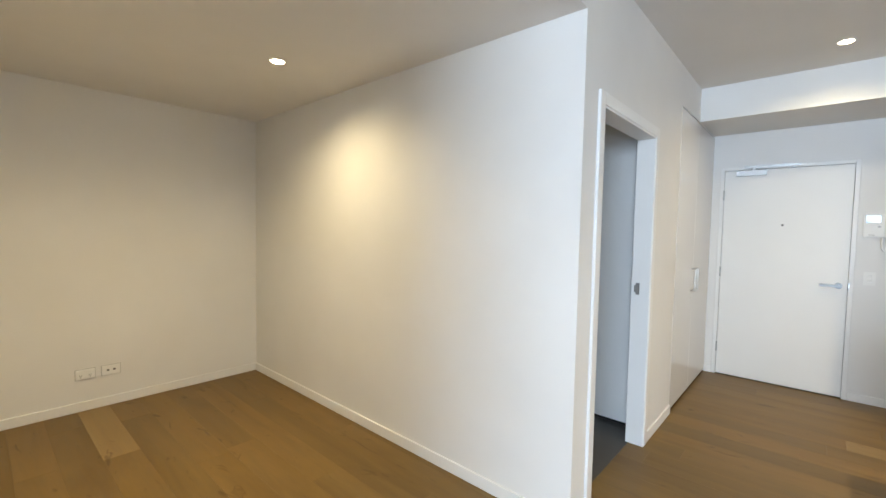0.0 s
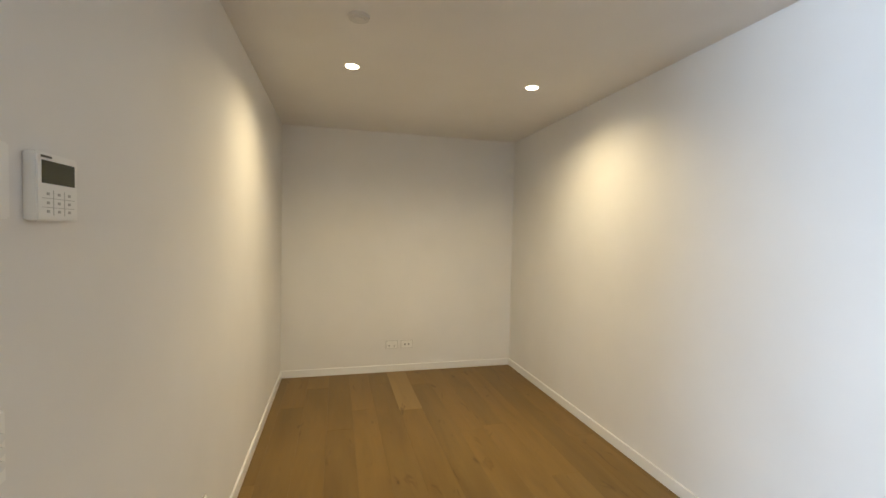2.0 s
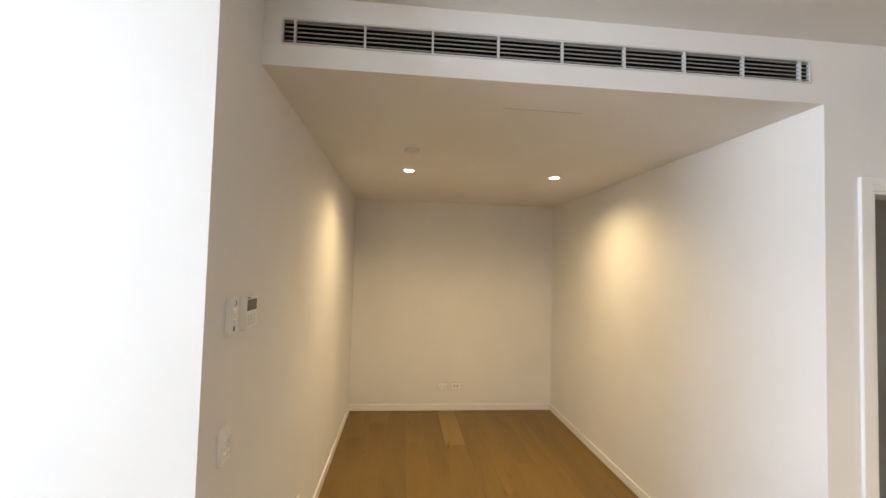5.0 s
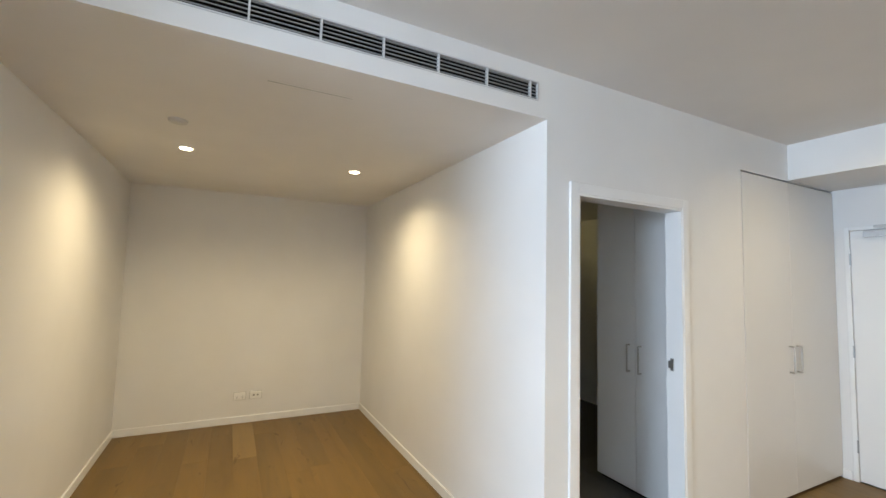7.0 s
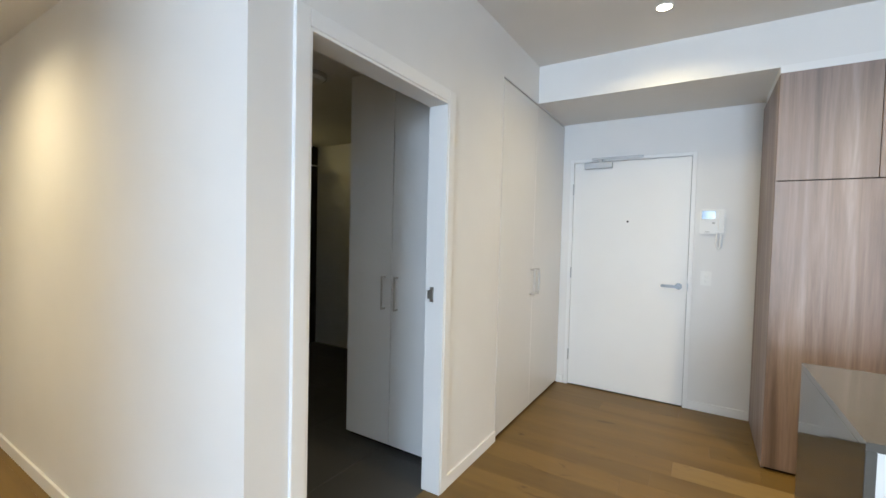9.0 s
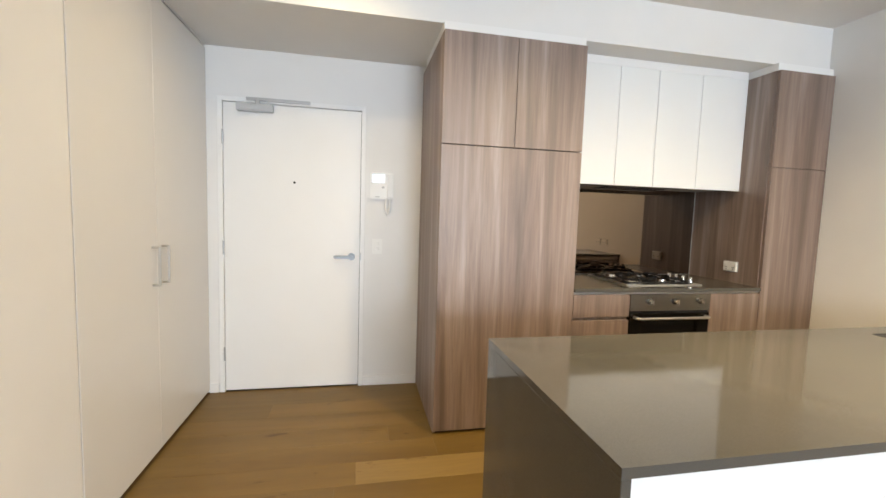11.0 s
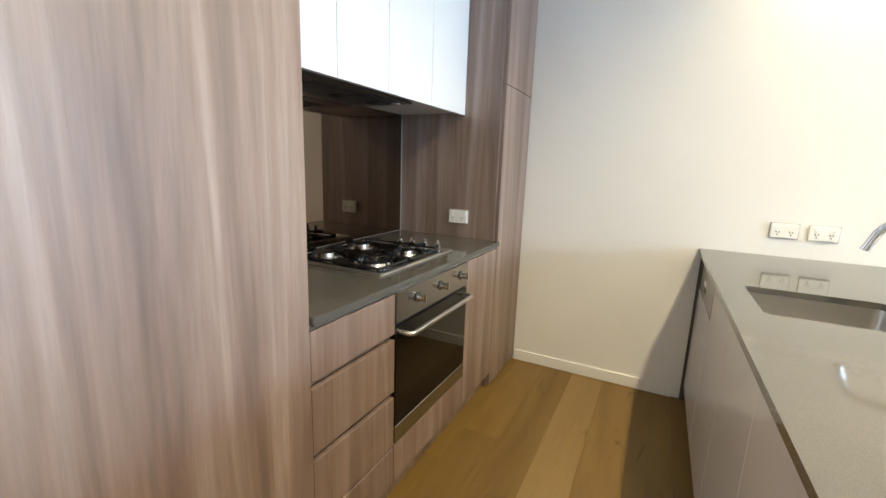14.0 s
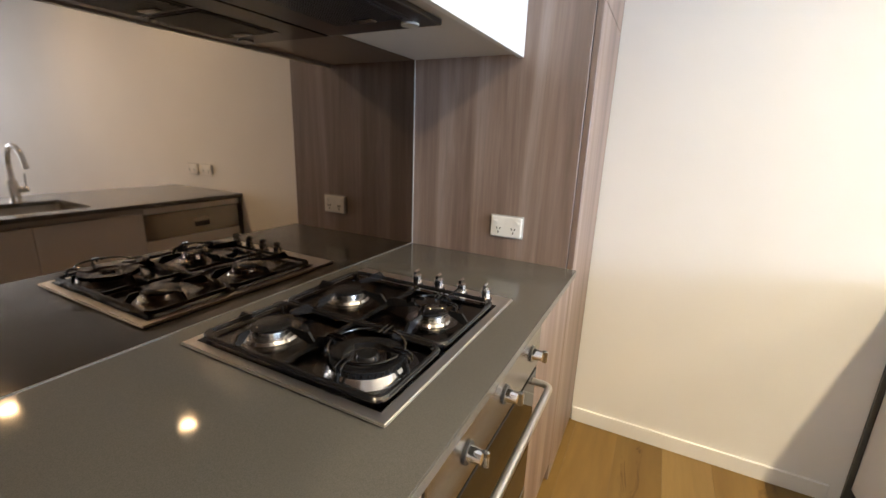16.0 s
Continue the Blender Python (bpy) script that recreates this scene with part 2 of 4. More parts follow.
# ---- structure ----
structure("wall_nook_end", [((X_END - 0.1, Y_S - 0.1, 0), (X_END, Y_N + 0.1, Z_HIGH))], WALL, "white painted plaster end wall of the study nook", "wall")
structure("wall_nook_north", [((X_END, Y_N, 0), (0, Y_N + 0.1, Z_HIGH))], WALL, "white painted plaster side wall of the study nook", "wall")
structure("wall_nook_south", [((X_END, Y_S - 0.1, 0), (X_RET, Y_S, Z_HIGH))], WALL, "white painted plaster wall with controls beside the study nook", "wall")
structure("wall_living_west", [((X_RET - 0.1, Y_WIN - 0.1, 0), (X_RET, Y_S - 0.1, Z_HIGH))], WALL, "white painted plaster wall lit by the window", "wall")
BD0, BD1, BDZ = 2.65, 3.555, 2.085      # bathroom doorway
CU0, CU1, CUZ = 4.262, 5.692, 2.455      # hall cupboard
structure("wall_hall_west", [((-0.1, Y_N + 0.1, 0), (0, BD0, Z_HIGH)), ((-0.1, BD0, BDZ), (0, BD1, Z_HIGH)), ((-0.1, BD1, 0), (0, CU0, Z_HIGH)),
                             ((-0.1, CU0, CUZ), (0, Y_ENTRY, Z_HIGH))], WALL, "white painted plaster wall with a bathroom doorway", "wall")
ED0, ED1, EDZ = 0.107, 1.058, 2.093      # entry door
structure("wall_entry", [((-0.75, Y_ENTRY, 0), (ED0 - 0.02, Y_ENTRY + 0.12, Z_HIGH)), ((ED0 - 0.02, Y_ENTRY, EDZ + 0.02), (ED1 + 0.02, Y_ENTRY + 0.12, Z_HIGH)),
                         ((ED1 + 0.02, Y_ENTRY, 0), (X_EAST + 0.1, Y_ENTRY + 0.12, Z_HIGH)), ((ED0 - 0.1, Y_ENTRY + 0.13, -0.02), (ED1 + 0.1, Y_ENTRY + 0.16, 2.2)),
                         ((2.42, Y_KIT, 0), (X_EAST, Y_ENTRY, Z_LOW))], WALL, "white painted plaster wall round the entry door", "wall")
structure("wall_east", [((X_EAST, Y_WIN - 0.1, 0), (X_EAST + 0.1, Y_ENTRY, Z_HIGH))], WALL, "white painted plaster wall beside the kitchen", "wall")
structure("wall_window", [((X_RET, Y_WIN - 0.1, 0), (WX0, Y_WIN, Z_HIGH)), ((WX1, Y_WIN - 0.1, 0), (X_EAST, Y_WIN, Z_HIGH)), ((WX0, Y_WIN - 0.1, WZ1), (WX1, Y_WIN, Z_HIGH))],
          WALL, "white painted plaster wall round a wide window", "wall")
structure("ceiling", [((-0.0, Y_WIN - 0.1, Z_HIGH), (X_EAST + 0.1, Y_ENTRY + 0.12, Z_HIGH + 0.1)), ((X_END - 0.1, Y_S - 0.1, Z_HIGH), (0, Y_ENTRY + 0.12, Z_HIGH + 0.1))],
          CEIL, "flat white painted plasterboard ceiling", "ceiling")
structure("ceiling_nook", [((X_END, Y_S, Z_LOW), (-0.02, Y_N, Z_LOW + 0.03))], CEIL, "lowered white ceiling of the study nook", "ceiling")
GR = (0.092, 2.366, 2.554, 2.660)        # air grille: y0, y1, z0, z1
structure("bulkhead_nook", [((-0.02, Y_S, Z_LOW), (0, Y_N, GR[2])), ((-0.02, Y_S, GR[3]), (0, Y_N, Z_HIGH)), ((-0.02, Y_S, GR[2]), (0, GR[0], GR[3])), ((-0.02, GR[1], GR[2]), (0, Y_N, GR[3]))],
          WALL, "white plasterboard bulkhead face above the study nook", "bulkhead")
structure("bulkhead_kitchen", [((0.0, 4.94, 2.462), (X_EAST, Y_ENTRY, Z_HIGH))], WALL, "white plasterboard bulkhead over kitchen and entry", "bulkhead")
structure("access_hatch", [((-0.288, 1.05, Z_LOW - 0.0015), (-0.283, 1.44, Z_LOW + 0.001))], PLASTIC_G, "thin access panel edge in the white ceiling", "hatch")
structure("floor", [((X_END - 0.1, Y_S - 0.1, -0.1), (0, Y_N + 0.1, -0.012)), ((0, Y_WIN - 0.1, -0.1), (X_EAST + 0.1, Y_ENTRY + 0.13, -0.012)), ((-0.75, CU0 - 0.05, -0.1), (0, Y_ENTRY + 0.13, -0.012)), ((-0.085, BD0, -0.1), (0, BD1, -0.012))],
          JOINT, "oak board floor with fine joints", "floor")


def skirting(name, runs):
    structure(name, runs, TRIM, "white painted square skirting board", "baseboard", 0.002)


SK, ST = 0.072, 0.013
skirting("baseboard_nook", [((X_END, Y_S + ST, 0), (X_END + ST, Y_N - ST, SK)), ((X_END, Y_N - ST, 0), (0.0, Y_N, SK)), ((X_END, Y_S, 0), (X_RET, Y_S + ST, SK)), ((0, Y_N - ST, 0), (ST, BD0 - 0.062, SK))])
skirting("baseboard_hall", [((0, BD1 + 0.062, 0), (ST, CU0 - 0.004, SK)), ((0.0, Y_ENTRY - ST, 0), (ED0 - 0.045, Y_ENTRY, SK)), ((ED1 + 0.04, Y_ENTRY - ST, 0), (1.512, Y_ENTRY, SK))])
skirting("baseboard_east", [((X_EAST - ST, 3.9, 0), (X_EAST, Y_FRONT - 0.005, SK)), ((X_EAST - ST, Y_WIN, 0), (X_EAST, 3.08, SK))])
skirting("baseboard_living", [((X_RET, Y_WIN, 0), (X_RET + ST, Y_S, SK))])

# window behind the walk
win = thing("window_1", ((WX0 + WX1) / 2, Y_WIN, 0.0), "wide aluminium framed sliding window letting in daylight", "window", kind="structure")
WY0, WY1, WM = Y_WIN - 0.08, Y_WIN - 0.03, (WX0 + WX1) / 2
boxes("frame", [((WX0, WY0, 0), (WX1, WY1, 0.05)), ((WX0, WY0, WZ1 - 0.05), (WX1, WY1, WZ1)), ((WX0, WY0, 0.05), (WX0 + 0.05, WY1, WZ1 - 0.05)),
                ((WX1 - 0.05, WY0, 0.05), (WX1, WY1, WZ1 - 0.05)), ((WM - 0.03, WY0, 0.05), (WM + 0.03, WY1, WZ1 - 0.05))], ALU, win, win.location, 0.003)
for x0, x1 in ((WX0 + 0.05, WM - 0.03), (WM + 0.03, WX1 - 0.05)):
    pane = boxes("pane", [((x0, Y_WIN - 0.058, 0.05), (x1, Y_WIN - 0.052, WZ1 - 0.05))], GLASS, win, win.location)
    pane.visible_shadow = False

# bathroom shell
structure("wall_bathroom", [((-3.08, Y_N + 0.1, 0), (-2.98, 5.40, Z_HIGH))], BLACKTILE, "black brown tiled shower wall", "wall")
structure("wall_bathroom_north", [((-2.98, 5.315, 0), (-0.75, 5.415, Z_HIGH))], WALL, "white painted bathroom wall", "wall")
structure("wall_bathroom_divider", [((-0.75, 4.20, 0), (-0.70, Y_ENTRY + 0.1, Z_HIGH))], WALL, "white painted wall behind the hall cupboard", "wall")
structure("ceiling_bathroom", [((-2.98, Y_N + 0.1, 2.45), (-0.1, 5.315, 2.49))], CEIL, "white painted bathroom ceiling", "ceiling")
structure("floor_bathroom", [((-2.98, Y_N + 0.1, -0.1), (-0.085, 5.315, -0.010))], JOINT, "dark grey tiled bathroom floor", "floor")


# ---- doorway and doors ----
def casing():
    d = thing("door_1", (0, 3.1, 0), "white painted doorway casing of a cavity sliding door", "door frame", kind="structure")
    w, p = 0.062, 0.016
    boxes("architrave", [((0.0, BD0 - w, 0), (p, BD0, BDZ + w)), ((0.0, BD1, 0), (p, BD1 + w, BDZ + w)), ((0.0, BD0, BDZ), (p, BD1, BDZ + w))], TRIM, d, d.location, 0.003)
    boxes("jamb", [((-0.104, BD0, 0), (p - 0.004, BD0 + 0.012, BDZ - 0.012)), ((-0.104, BD1 - 0.012, 0), (p - 0.004, BD1, BDZ - 0.012)), ((-0.104, BD0, BDZ - 0.012), (p - 0.004, BD1, BDZ))], TRIM, d, d.location, 0.002)
    tagged(boxes("strike_plate", [((-0.075, BD1 - 0.0145, 1.035), (-0.050, BD1 - 0.012, 1.115)), ((-0.085, BD1 - 0.022, 1.052), (-0.05, BD1 - 0.0125, 1.098))], ALU, d, d.location, 0.001), "dark metal latch plate")
    return d


casing()


def hall_cupboard():
    c = thing("hall_cupboard", (0, (CU0 + CU1) / 2, 0), "tall built-in white satin hall cupboard with two doors", "cupboard")
    # body coloured black to put shade into the gaps round the doors
    boxes("body", [((-0.66, CU0 + 0.001, 0.012), (-0.64, CU1, CUZ - 0.001)), ((-0.64, CU0 + 0.001, 0.012), (-0.024, CU0 + 0.017, CUZ - 0.001)), ((-0.64, CU1 - 0.016, 0.012), (-0.024, CU1, CUZ - 0.001)),
                   ((-0.64, CU0 + 0.017, CUZ - 0.017), (-0.024, CU1 - 0.016, CUZ - 0.001)), ((-0.64, CU0 + 0.017, 0.012), (-0.024, CU1 - 0.016, 0.03))], BLACK, c, c.location)
    mid = 4.925
    for y0, y1, hy in ((CU0 + 0.008, mid - 0.0015, mid - 0.055), (mid + 0.0015, CU1 - 0.003, mid + 0.055)):
        d = boxes("door", [((-0.022, y0, 0.022), (0.001, y1, CUZ - 0.013))], JOINERY, c, c.location, 0.0015)
        bow_handle_at(d, c, (0.001, hy, 1.037), (1, 0, 0), 0.21)
    return c


def bow_handle_at(part, owner, base, out_dir, length, span_dir="z", r=0.006, out=0.034, mat=None):
    bm = bmesh.new()
    b, o = Vector(base), Vector(out_dir)
    up = Vector((0, 0, 1)) if span_dir == "z" else Vector((1, 0, 0))
    side = o.cross(up)
    for s in (-1, 1):
        add_rod(bm, b + up * s * (length / 2 - r), b + up * s * (length / 2 - r) + o * out, r, sides=14)
    lo, hi = b - up * length / 2 + o * (out - r) - side * r, b + up * length / 2 + o * (out + r) + side * r
    add_box(bm, [min(p, q) for p, q in zip(lo, hi)], [max(p, q) for p, q in zip(lo, hi)], r * 0.6, 0, 2)
    h = finish(bm, "handle", mat or STEEL_D, owner.location, part)
    return tagged(h, "brushed metal bar handle")


hall_cupboard()


def entry_door():
    d = thing("door_2", (0.58, Y_ENTRY, 0), "closed white painted flush entry door with lever handle", "door", kind="structure")
    o = d.location
    w, p = 0.036, 0.012
    boxes("frame", [((ED0 - w, Y_ENTRY - p, 0), (ED0 - 0.003, Y_ENTRY + 0.1, EDZ + w)), ((ED1 + 0.003, Y_ENTRY - p, 0), (ED1 + w, Y_ENTRY + 0.1, EDZ + w)), ((ED0 - 0.003, Y_ENTRY - p, EDZ + 0.003), (ED1 + 0.003, Y_ENTRY + 0.1, EDZ + w))], TRIM, d, o, 0.002)
    # black instead of frame paint: the door gap's shade as colour
    boxes("rebate", [((ED0 - 0.003, Y_ENTRY + 0.05, 0), (ED0 + 0.02, Y_ENTRY + 0.1, EDZ)), ((ED1 - 0.02, Y_ENTRY + 0.05, 0), (ED1 + 0.003, Y_ENTRY + 0.1, EDZ)), ((ED0, Y_ENTRY + 0.05, EDZ - 0.02), (ED1, Y_ENTRY + 0.1, EDZ + 0.003))], BLACK, d, o)
    leaf = boxes("leaf", [((ED0, Y_ENTRY - 0.001, 0.010), (ED1, Y_ENTRY + 0.045, EDZ))], DOOR_W, d, o, 0.002)
    boxes("threshold", [((ED0, Y_ENTRY, -0.012), (ED1, Y_ENTRY + 0.12, 0.002))], BLACKPL, d, o)
    bm = bmesh.new()
    add_rod(bm, (0.585, Y_ENTRY - 0.006, 1.552), (0.585, Y_ENTRY, 1.552), 0.009)
    tagged(finish(bm, "door_viewer", BLACKPL, o, d), "small dark door viewer")
    bm = bmesh.new()
    add_rod(bm, (0.998, Y_ENTRY - 0.012, 1.013), (0.998, Y_ENTRY - 0.001, 1.013), 0.027, sides=28)
    add_rod(bm, (0.998, Y_ENTRY - 0.055, 1.013), (0.998, Y_ENTRY - 0.01, 1.013), 0.010)
    add_box(bm, (0.868, Y_ENTRY - 0.066, 1.001), (1.010, Y_ENTRY - 0.048, 1.025), 0.006, 0, 2)
    tagged(finish(bm, "lever_handle", HANDLE, o, d), "brushed steel lever handle")
    tagged(boxes("latch", [((ED1 + 0.001, Y_ENTRY - 0.014, 0.985), (ED1 + 0.010, Y_ENTRY - 0.004, 1.045))], ALU, d, o, 0.001), "dark metal latch")
    for z in (0.24, 1.02, 1.80):
        bm = bmesh.new()
        add_rod(bm, (ED0 - 0.002, Y_ENTRY - 0.015, z), (ED0 - 0.002, Y_ENTRY - 0.015, z + 0.10), 0.006, sides=10)
        tagged(finish(bm, "hinge", ALU, o, d), "grey metal hinge")
    bm = bmesh.new()
    add_box(bm, (0.205, Y_ENTRY - 0.055, 2.032), (0.445, Y_ENTRY - 0.002, 2.085), 0.004, 0, 2)
    add_box(bm, (0.265, Y_ENTRY - 0.032, 2.108), (0.695, Y_ENTRY - 0.013, 2.130), 0.003, 0, 2)
    add_box(bm, (0.33, Y_ENTRY - 0.046, 2.085), (0.36, Y_ENTRY - 0.028, 2.112), 0.002)
    tagged(finish(bm, "door_closer", ALU, o, d), "silver overhead door closer")
    return d


entry_door()


def intercom():
    d = thing("intercom", (1.22, Y_ENTRY, 1.45), "white wall intercom with small screen and handset", "intercom")
    o = d.location
    y = Y_ENTRY
    boxes("body", [((1.13, y - 0.034, 1.452), (1.305, y, 1.655))], PLASTIC, d, o, 0.008, 2)
    # reflected sky is put into this panel's colour
    boxes("screen", [((1.143, y - 0.036, 1.575), (1.235, y - 0.033, 1.64))], SCREEN, d, o, 0.001)
    boxes("handset", [((1.252, y - 0.055, 1.46), (1.298, y - 0.034, 1.648))], PLASTIC, d, o, 0.009, 3)
    boxes("label_bar", [((1.165, y - 0.0352, 1.468), (1.20, y - 0.0338, 1.474))], PLASTIC_G, d, o)
    boxes("button", [((1.215, y - 0.037, 1.535), (1.235, y - 0.033, 1.55))], PLASTIC_G, d, o, 0.002, 2)
    bm = bmesh.new()
    add_tube(bm, [(1.252, y - 0.02, 1.46), (1.250, y - 0.026, 1.40), (1.253, y - 0.028, 1.355), (1.263, y - 0.028, 1.335), (1.275, y - 0.028, 1.352), (1.279, y - 0.026, 1.40), (1.279, y - 0.02, 1.46)], 0.0085)
    finish(bm, "cord", PLASTIC, o, d, True)


intercom()


def plate(bm, w, h, t=0.009):
    add_box(bm, (-w / 2, -t, -h / 2), (w / 2, 0, h / 2), 0.003, 0, 2)


def wall_switch():
    d = thing("light_switch", (1.19, Y_ENTRY, 1.094), "white plastic light switch plate with two rockers", "light switch")
    bm = bmesh.new()
    plate(bm, 0.076, 0.116)
    finish(bm, "plate", PLASTIC, (0, 0, 0), d)
    for z in (0.02, -0.02):
        boxes("rocker", [((-0.012, -0.014, z - 0.011), (0.012, -0.008, z + 0.011))], PLASTIC, d, (0, 0, 0), 0.002)


wall_switch()


def power_point():
    d = thing("power_point", (0, 0, 0), "white plastic double power point on the wall", "power point", "double power points")
    bm = bmesh.new()
    plate(bm, 0.116, 0.074, 0.013)
    finish(bm, "plate", PLASTIC, (0, 0, 0), d)
    # grey base rim, oversized to draw the shade line round the plate
    boxes("shade_rim", [((-0.0615, -0.005, -0.0405), (0.0615, 0, 0.0405))], PLASTIC_G, d, (0, 0, 0))
    for x in (-0.028, 0.028):
        bm = bmesh.new()
        for dx, rot in ((-0.006, 0.5), (0.006, -0.5)):
            add_rod(bm, (x + dx - 0.003 * rot, -0.0135, -0.002), (x + dx + 0.003 * rot, -0.0135, -0.010), 0.0022, sides=6)
        add_rod(bm, (x, -0.0135, -0.016), (x, -0.0135, -0.024), 0.0022, sides=6)
        tagged(finish(bm, "socket", SLOT, (0, 0, 0), d), kind="stuff")
    for x in (-0.040, 0.040):
        boxes("rocker", [((x - 0.009, -0.018, 0.012), (x + 0.009, -0.012, 0.024))], PLASTIC, d, (0, 0, 0), 0.002, 2)
    return d


pp = power_point()
pp.matrix_basis = pose(X_END, 1.108, 0.284, 0, 0, 90)

copy_thing(pp, pose(-0.845, Y_S, 0.315, 0, 0, 180))
copy_thing(pp, pose(X_EAST, 3.515, 1.050, 0, 0, -90))
copy_thing(pp, pose(X_EAST, 3.357, 1.050, 0, 0, -90))
copy_thing(pp, pose(3.845, 5.136, 1.029, 0, 0, -90))


def data_outlet():
    d = thing("data_outlet", (0, 0, 0), "white plastic wall plate with two dark data sockets", "data outlet")
    bm = bmesh.new()
    plate(bm, 0.116, 0.074, 0.013)
    finish(bm, "plate", PLASTIC, (0, 0, 0), d)
    # same grey rim: the plate's shadow outline put into a part
    boxes("shade_rim", [((-0.0615, -0.005, -0.0405), (0.0615, 0, 0.0405))], PLASTIC_G, d, (0, 0, 0))
    for x in (-0.020, 0.020):
        boxes("socket", [((x - 0.008, -0.0142, -0.007), (x + 0.008, -0.012, 0.008))], SLOT, d, (0, 0, 0), 0.001)
    return d


data_outlet().matrix_basis = pose(X_END, 1.266, 0.284, 0, 0, 90)


# ---- controls on the nook's south wall ----
def blind_control():
    d = thing("blind_control", (0.191, Y_S, 1.518), "white blind control plate with two round buttons", "wall control")
    boxes("plate", [((-0.036, 0, -0.060), (0.036, 0.016, 0.060))], PLASTIC, d, (0, 0, 0), 0.003, 2)
    for z in (0.018, -0.018):
        bm = bmesh.new()
        add_rod(bm, (0, 0.012, z), (0, 0.021, z), 0.0085, 0.007, 24)
        finish(bm, "button", PLASTIC, (0, 0, 0), d)
    bm = bmesh.new()
    add_rod(bm, (0, 0.012, -0.043), (0, 0.0165, -0.043), 0.006, sides=20)
    for k in range(8):
        a = k * math.pi / 4
        add_rod(bm, (0.007 * math.cos(a), 0.0162, -0.043 + 0.007 * math.sin(a)), (0.0095 * math.cos(a), 0.0162, -0.043 + 0.0095 * math.sin(a)), 0.001, sides=6)
    pts = [(-0.004 + 0.008 * math.cos(a), 0.0163, 0.042 + 0.008 * math.sin(a)) for a in (-2.2 + 0.44 * i + math.pi for i in range(11))]
    add_tube(bm, pts, 0.0012, 6)
    tagged(finish(bm, "symbol", BLACKPL, (0, 0, 0), d), kind="stuff")


def thermostat():
    d = thing("thermostat", (0.047, Y_S, 1.517), "white wall thermostat with dark screen and keys", "thermostat")
    boxes("body", [((-0.058, 0, -0.060), (0.058, 0.022, 0.060))], PLASTIC, d, (0, 0, 0), 0.003, 2)
    boxes("screen", [((-0.046, 0.0215, 0.006), (0.046, 0.0232, 0.046))], LCD, d, (0, 0, 0))
    boxes("label_bar", [((0.020, 0.0215, 0.0505), (0.048, 0.0228, 0.0545))], BLACKPL, d, (0, 0, 0))
    boxes("key_line", [((-0.046, 0.0215, -0.0205), (0.046, 0.0226, -0.0195)), ((-0.046, 0.0215, -0.0365), (0.046, 0.0226, -0.0355)), ((-0.016, 0.0215, -0.05), (-0.015, 0.0225, -0.005)), ((0.015, 0.0215, -0.05), (0.016, 0.0225, -0.005))], PLASTIC_G, d, (0, 0, 0))
    bm = bmesh.new()
    for x in (-0.03, 0, 0.03):
        for z in (-0.012, -0.028, -0.043):
            add_box(bm, (x - 0.0035, 0.0215, z - 0.0025), (x + 0.0035, 0.0228, z + 0.0025))
    tagged(finish(bm, "key", PLASTIC_G, (0, 0, 0), d), kind="stuff")


def switch_panel():
    d = thing("switch_panel", (0.206, Y_S, 1.100), "glossy white switch panel with six round buttons", "light switch")
    boxes("plate", [((-0.037, 0, -0.058), (0.037, 0.014, 0.058))], PLASTIC, d, (0, 0, 0), 0.003, 2)
    for x in (-0.011, 0.011):
        for z in (0.022, 0, -0.022):
            bm = bmesh.new()
            add_rod(bm, (x, 0.012, z), (x, 0.024, z), 0.0085, 0.0078, 24)
            finish(bm, "button", GLOSS, (0, 0, 0), d)


blind_control(), thermostat(), switch_panel()


# ---- ceiling fittings ----
def smoke_alarm():
    bm = bmesh.new()
    add_rod(bm, (0, 0, -0.014), (0, 0, 0), 0.047, 0.052, 36)
    add_rod(bm, (0, 0, -0.019), (0, 0, -0.013), 0.030, 0.034, 28)
    ob = finish(bm, "smoke_alarm", PLASTIC_S)
    ob.location = (-1.085, 0.630, Z_LOW)
    tagged(ob, "small round grey ceiling sensor", "smoke alarm")


smoke_alarm()


def downlight():
    d = thing("downlight", (0, 0, 0), "lit warm recessed downlight in the white ceiling", "downlight", "ceiling downlights")
    bm = bmesh.new()
    add_ring(bm, (0, 0), 0.041, 0.050, -0.004, 0.0)
    finish(bm, "trim_ring", PLASTIC, (0, 0, 0), d)
    # lens widened and set proud, its shape imitating the lamp's bloom
    bm = bmesh.new()
    add_rod(bm, (0, 0, -0.007), (0, 0, -0.0005), 0.032, 0.041, sides=32)
    finish(bm, "lens", LAMP, (0, 0, 0), d)
    return d


# fifth lamp is guessed, out of view; its high share brightens the kitchen floor
SPOTS = [(-1.700, 0.620, Z_LOW, 1.0), (-1.708, 1.831, Z_LOW, 1.0), (0.915, 4.445, Z_HIGH, 0.7), (4.0, 3.42, Z_HIGH, 0.6), (2.45, 3.42, Z_HIGH, 2.6), (3.40, 2.03, Z_HIGH, 1.5)]
dl = downlight()
for i, (x, y, z, share) in enumerate(SPOTS):
    if i:
        copy_thing(dl, pose(x, y, z))
    else:
        dl.location = (x, y, z)
    s = new("downlight_beam", bpy.data.lights.new("downlight_beam", "SPOT"))
    s.data.energy, s.data.color, s.data.spot_size, s.data.spot_blend, s.data.shadow_soft_size = SPOT_WATTS * share, WARM, radians(158), 1.0, 0.05
    s.location = (x, y, z - 0.012)


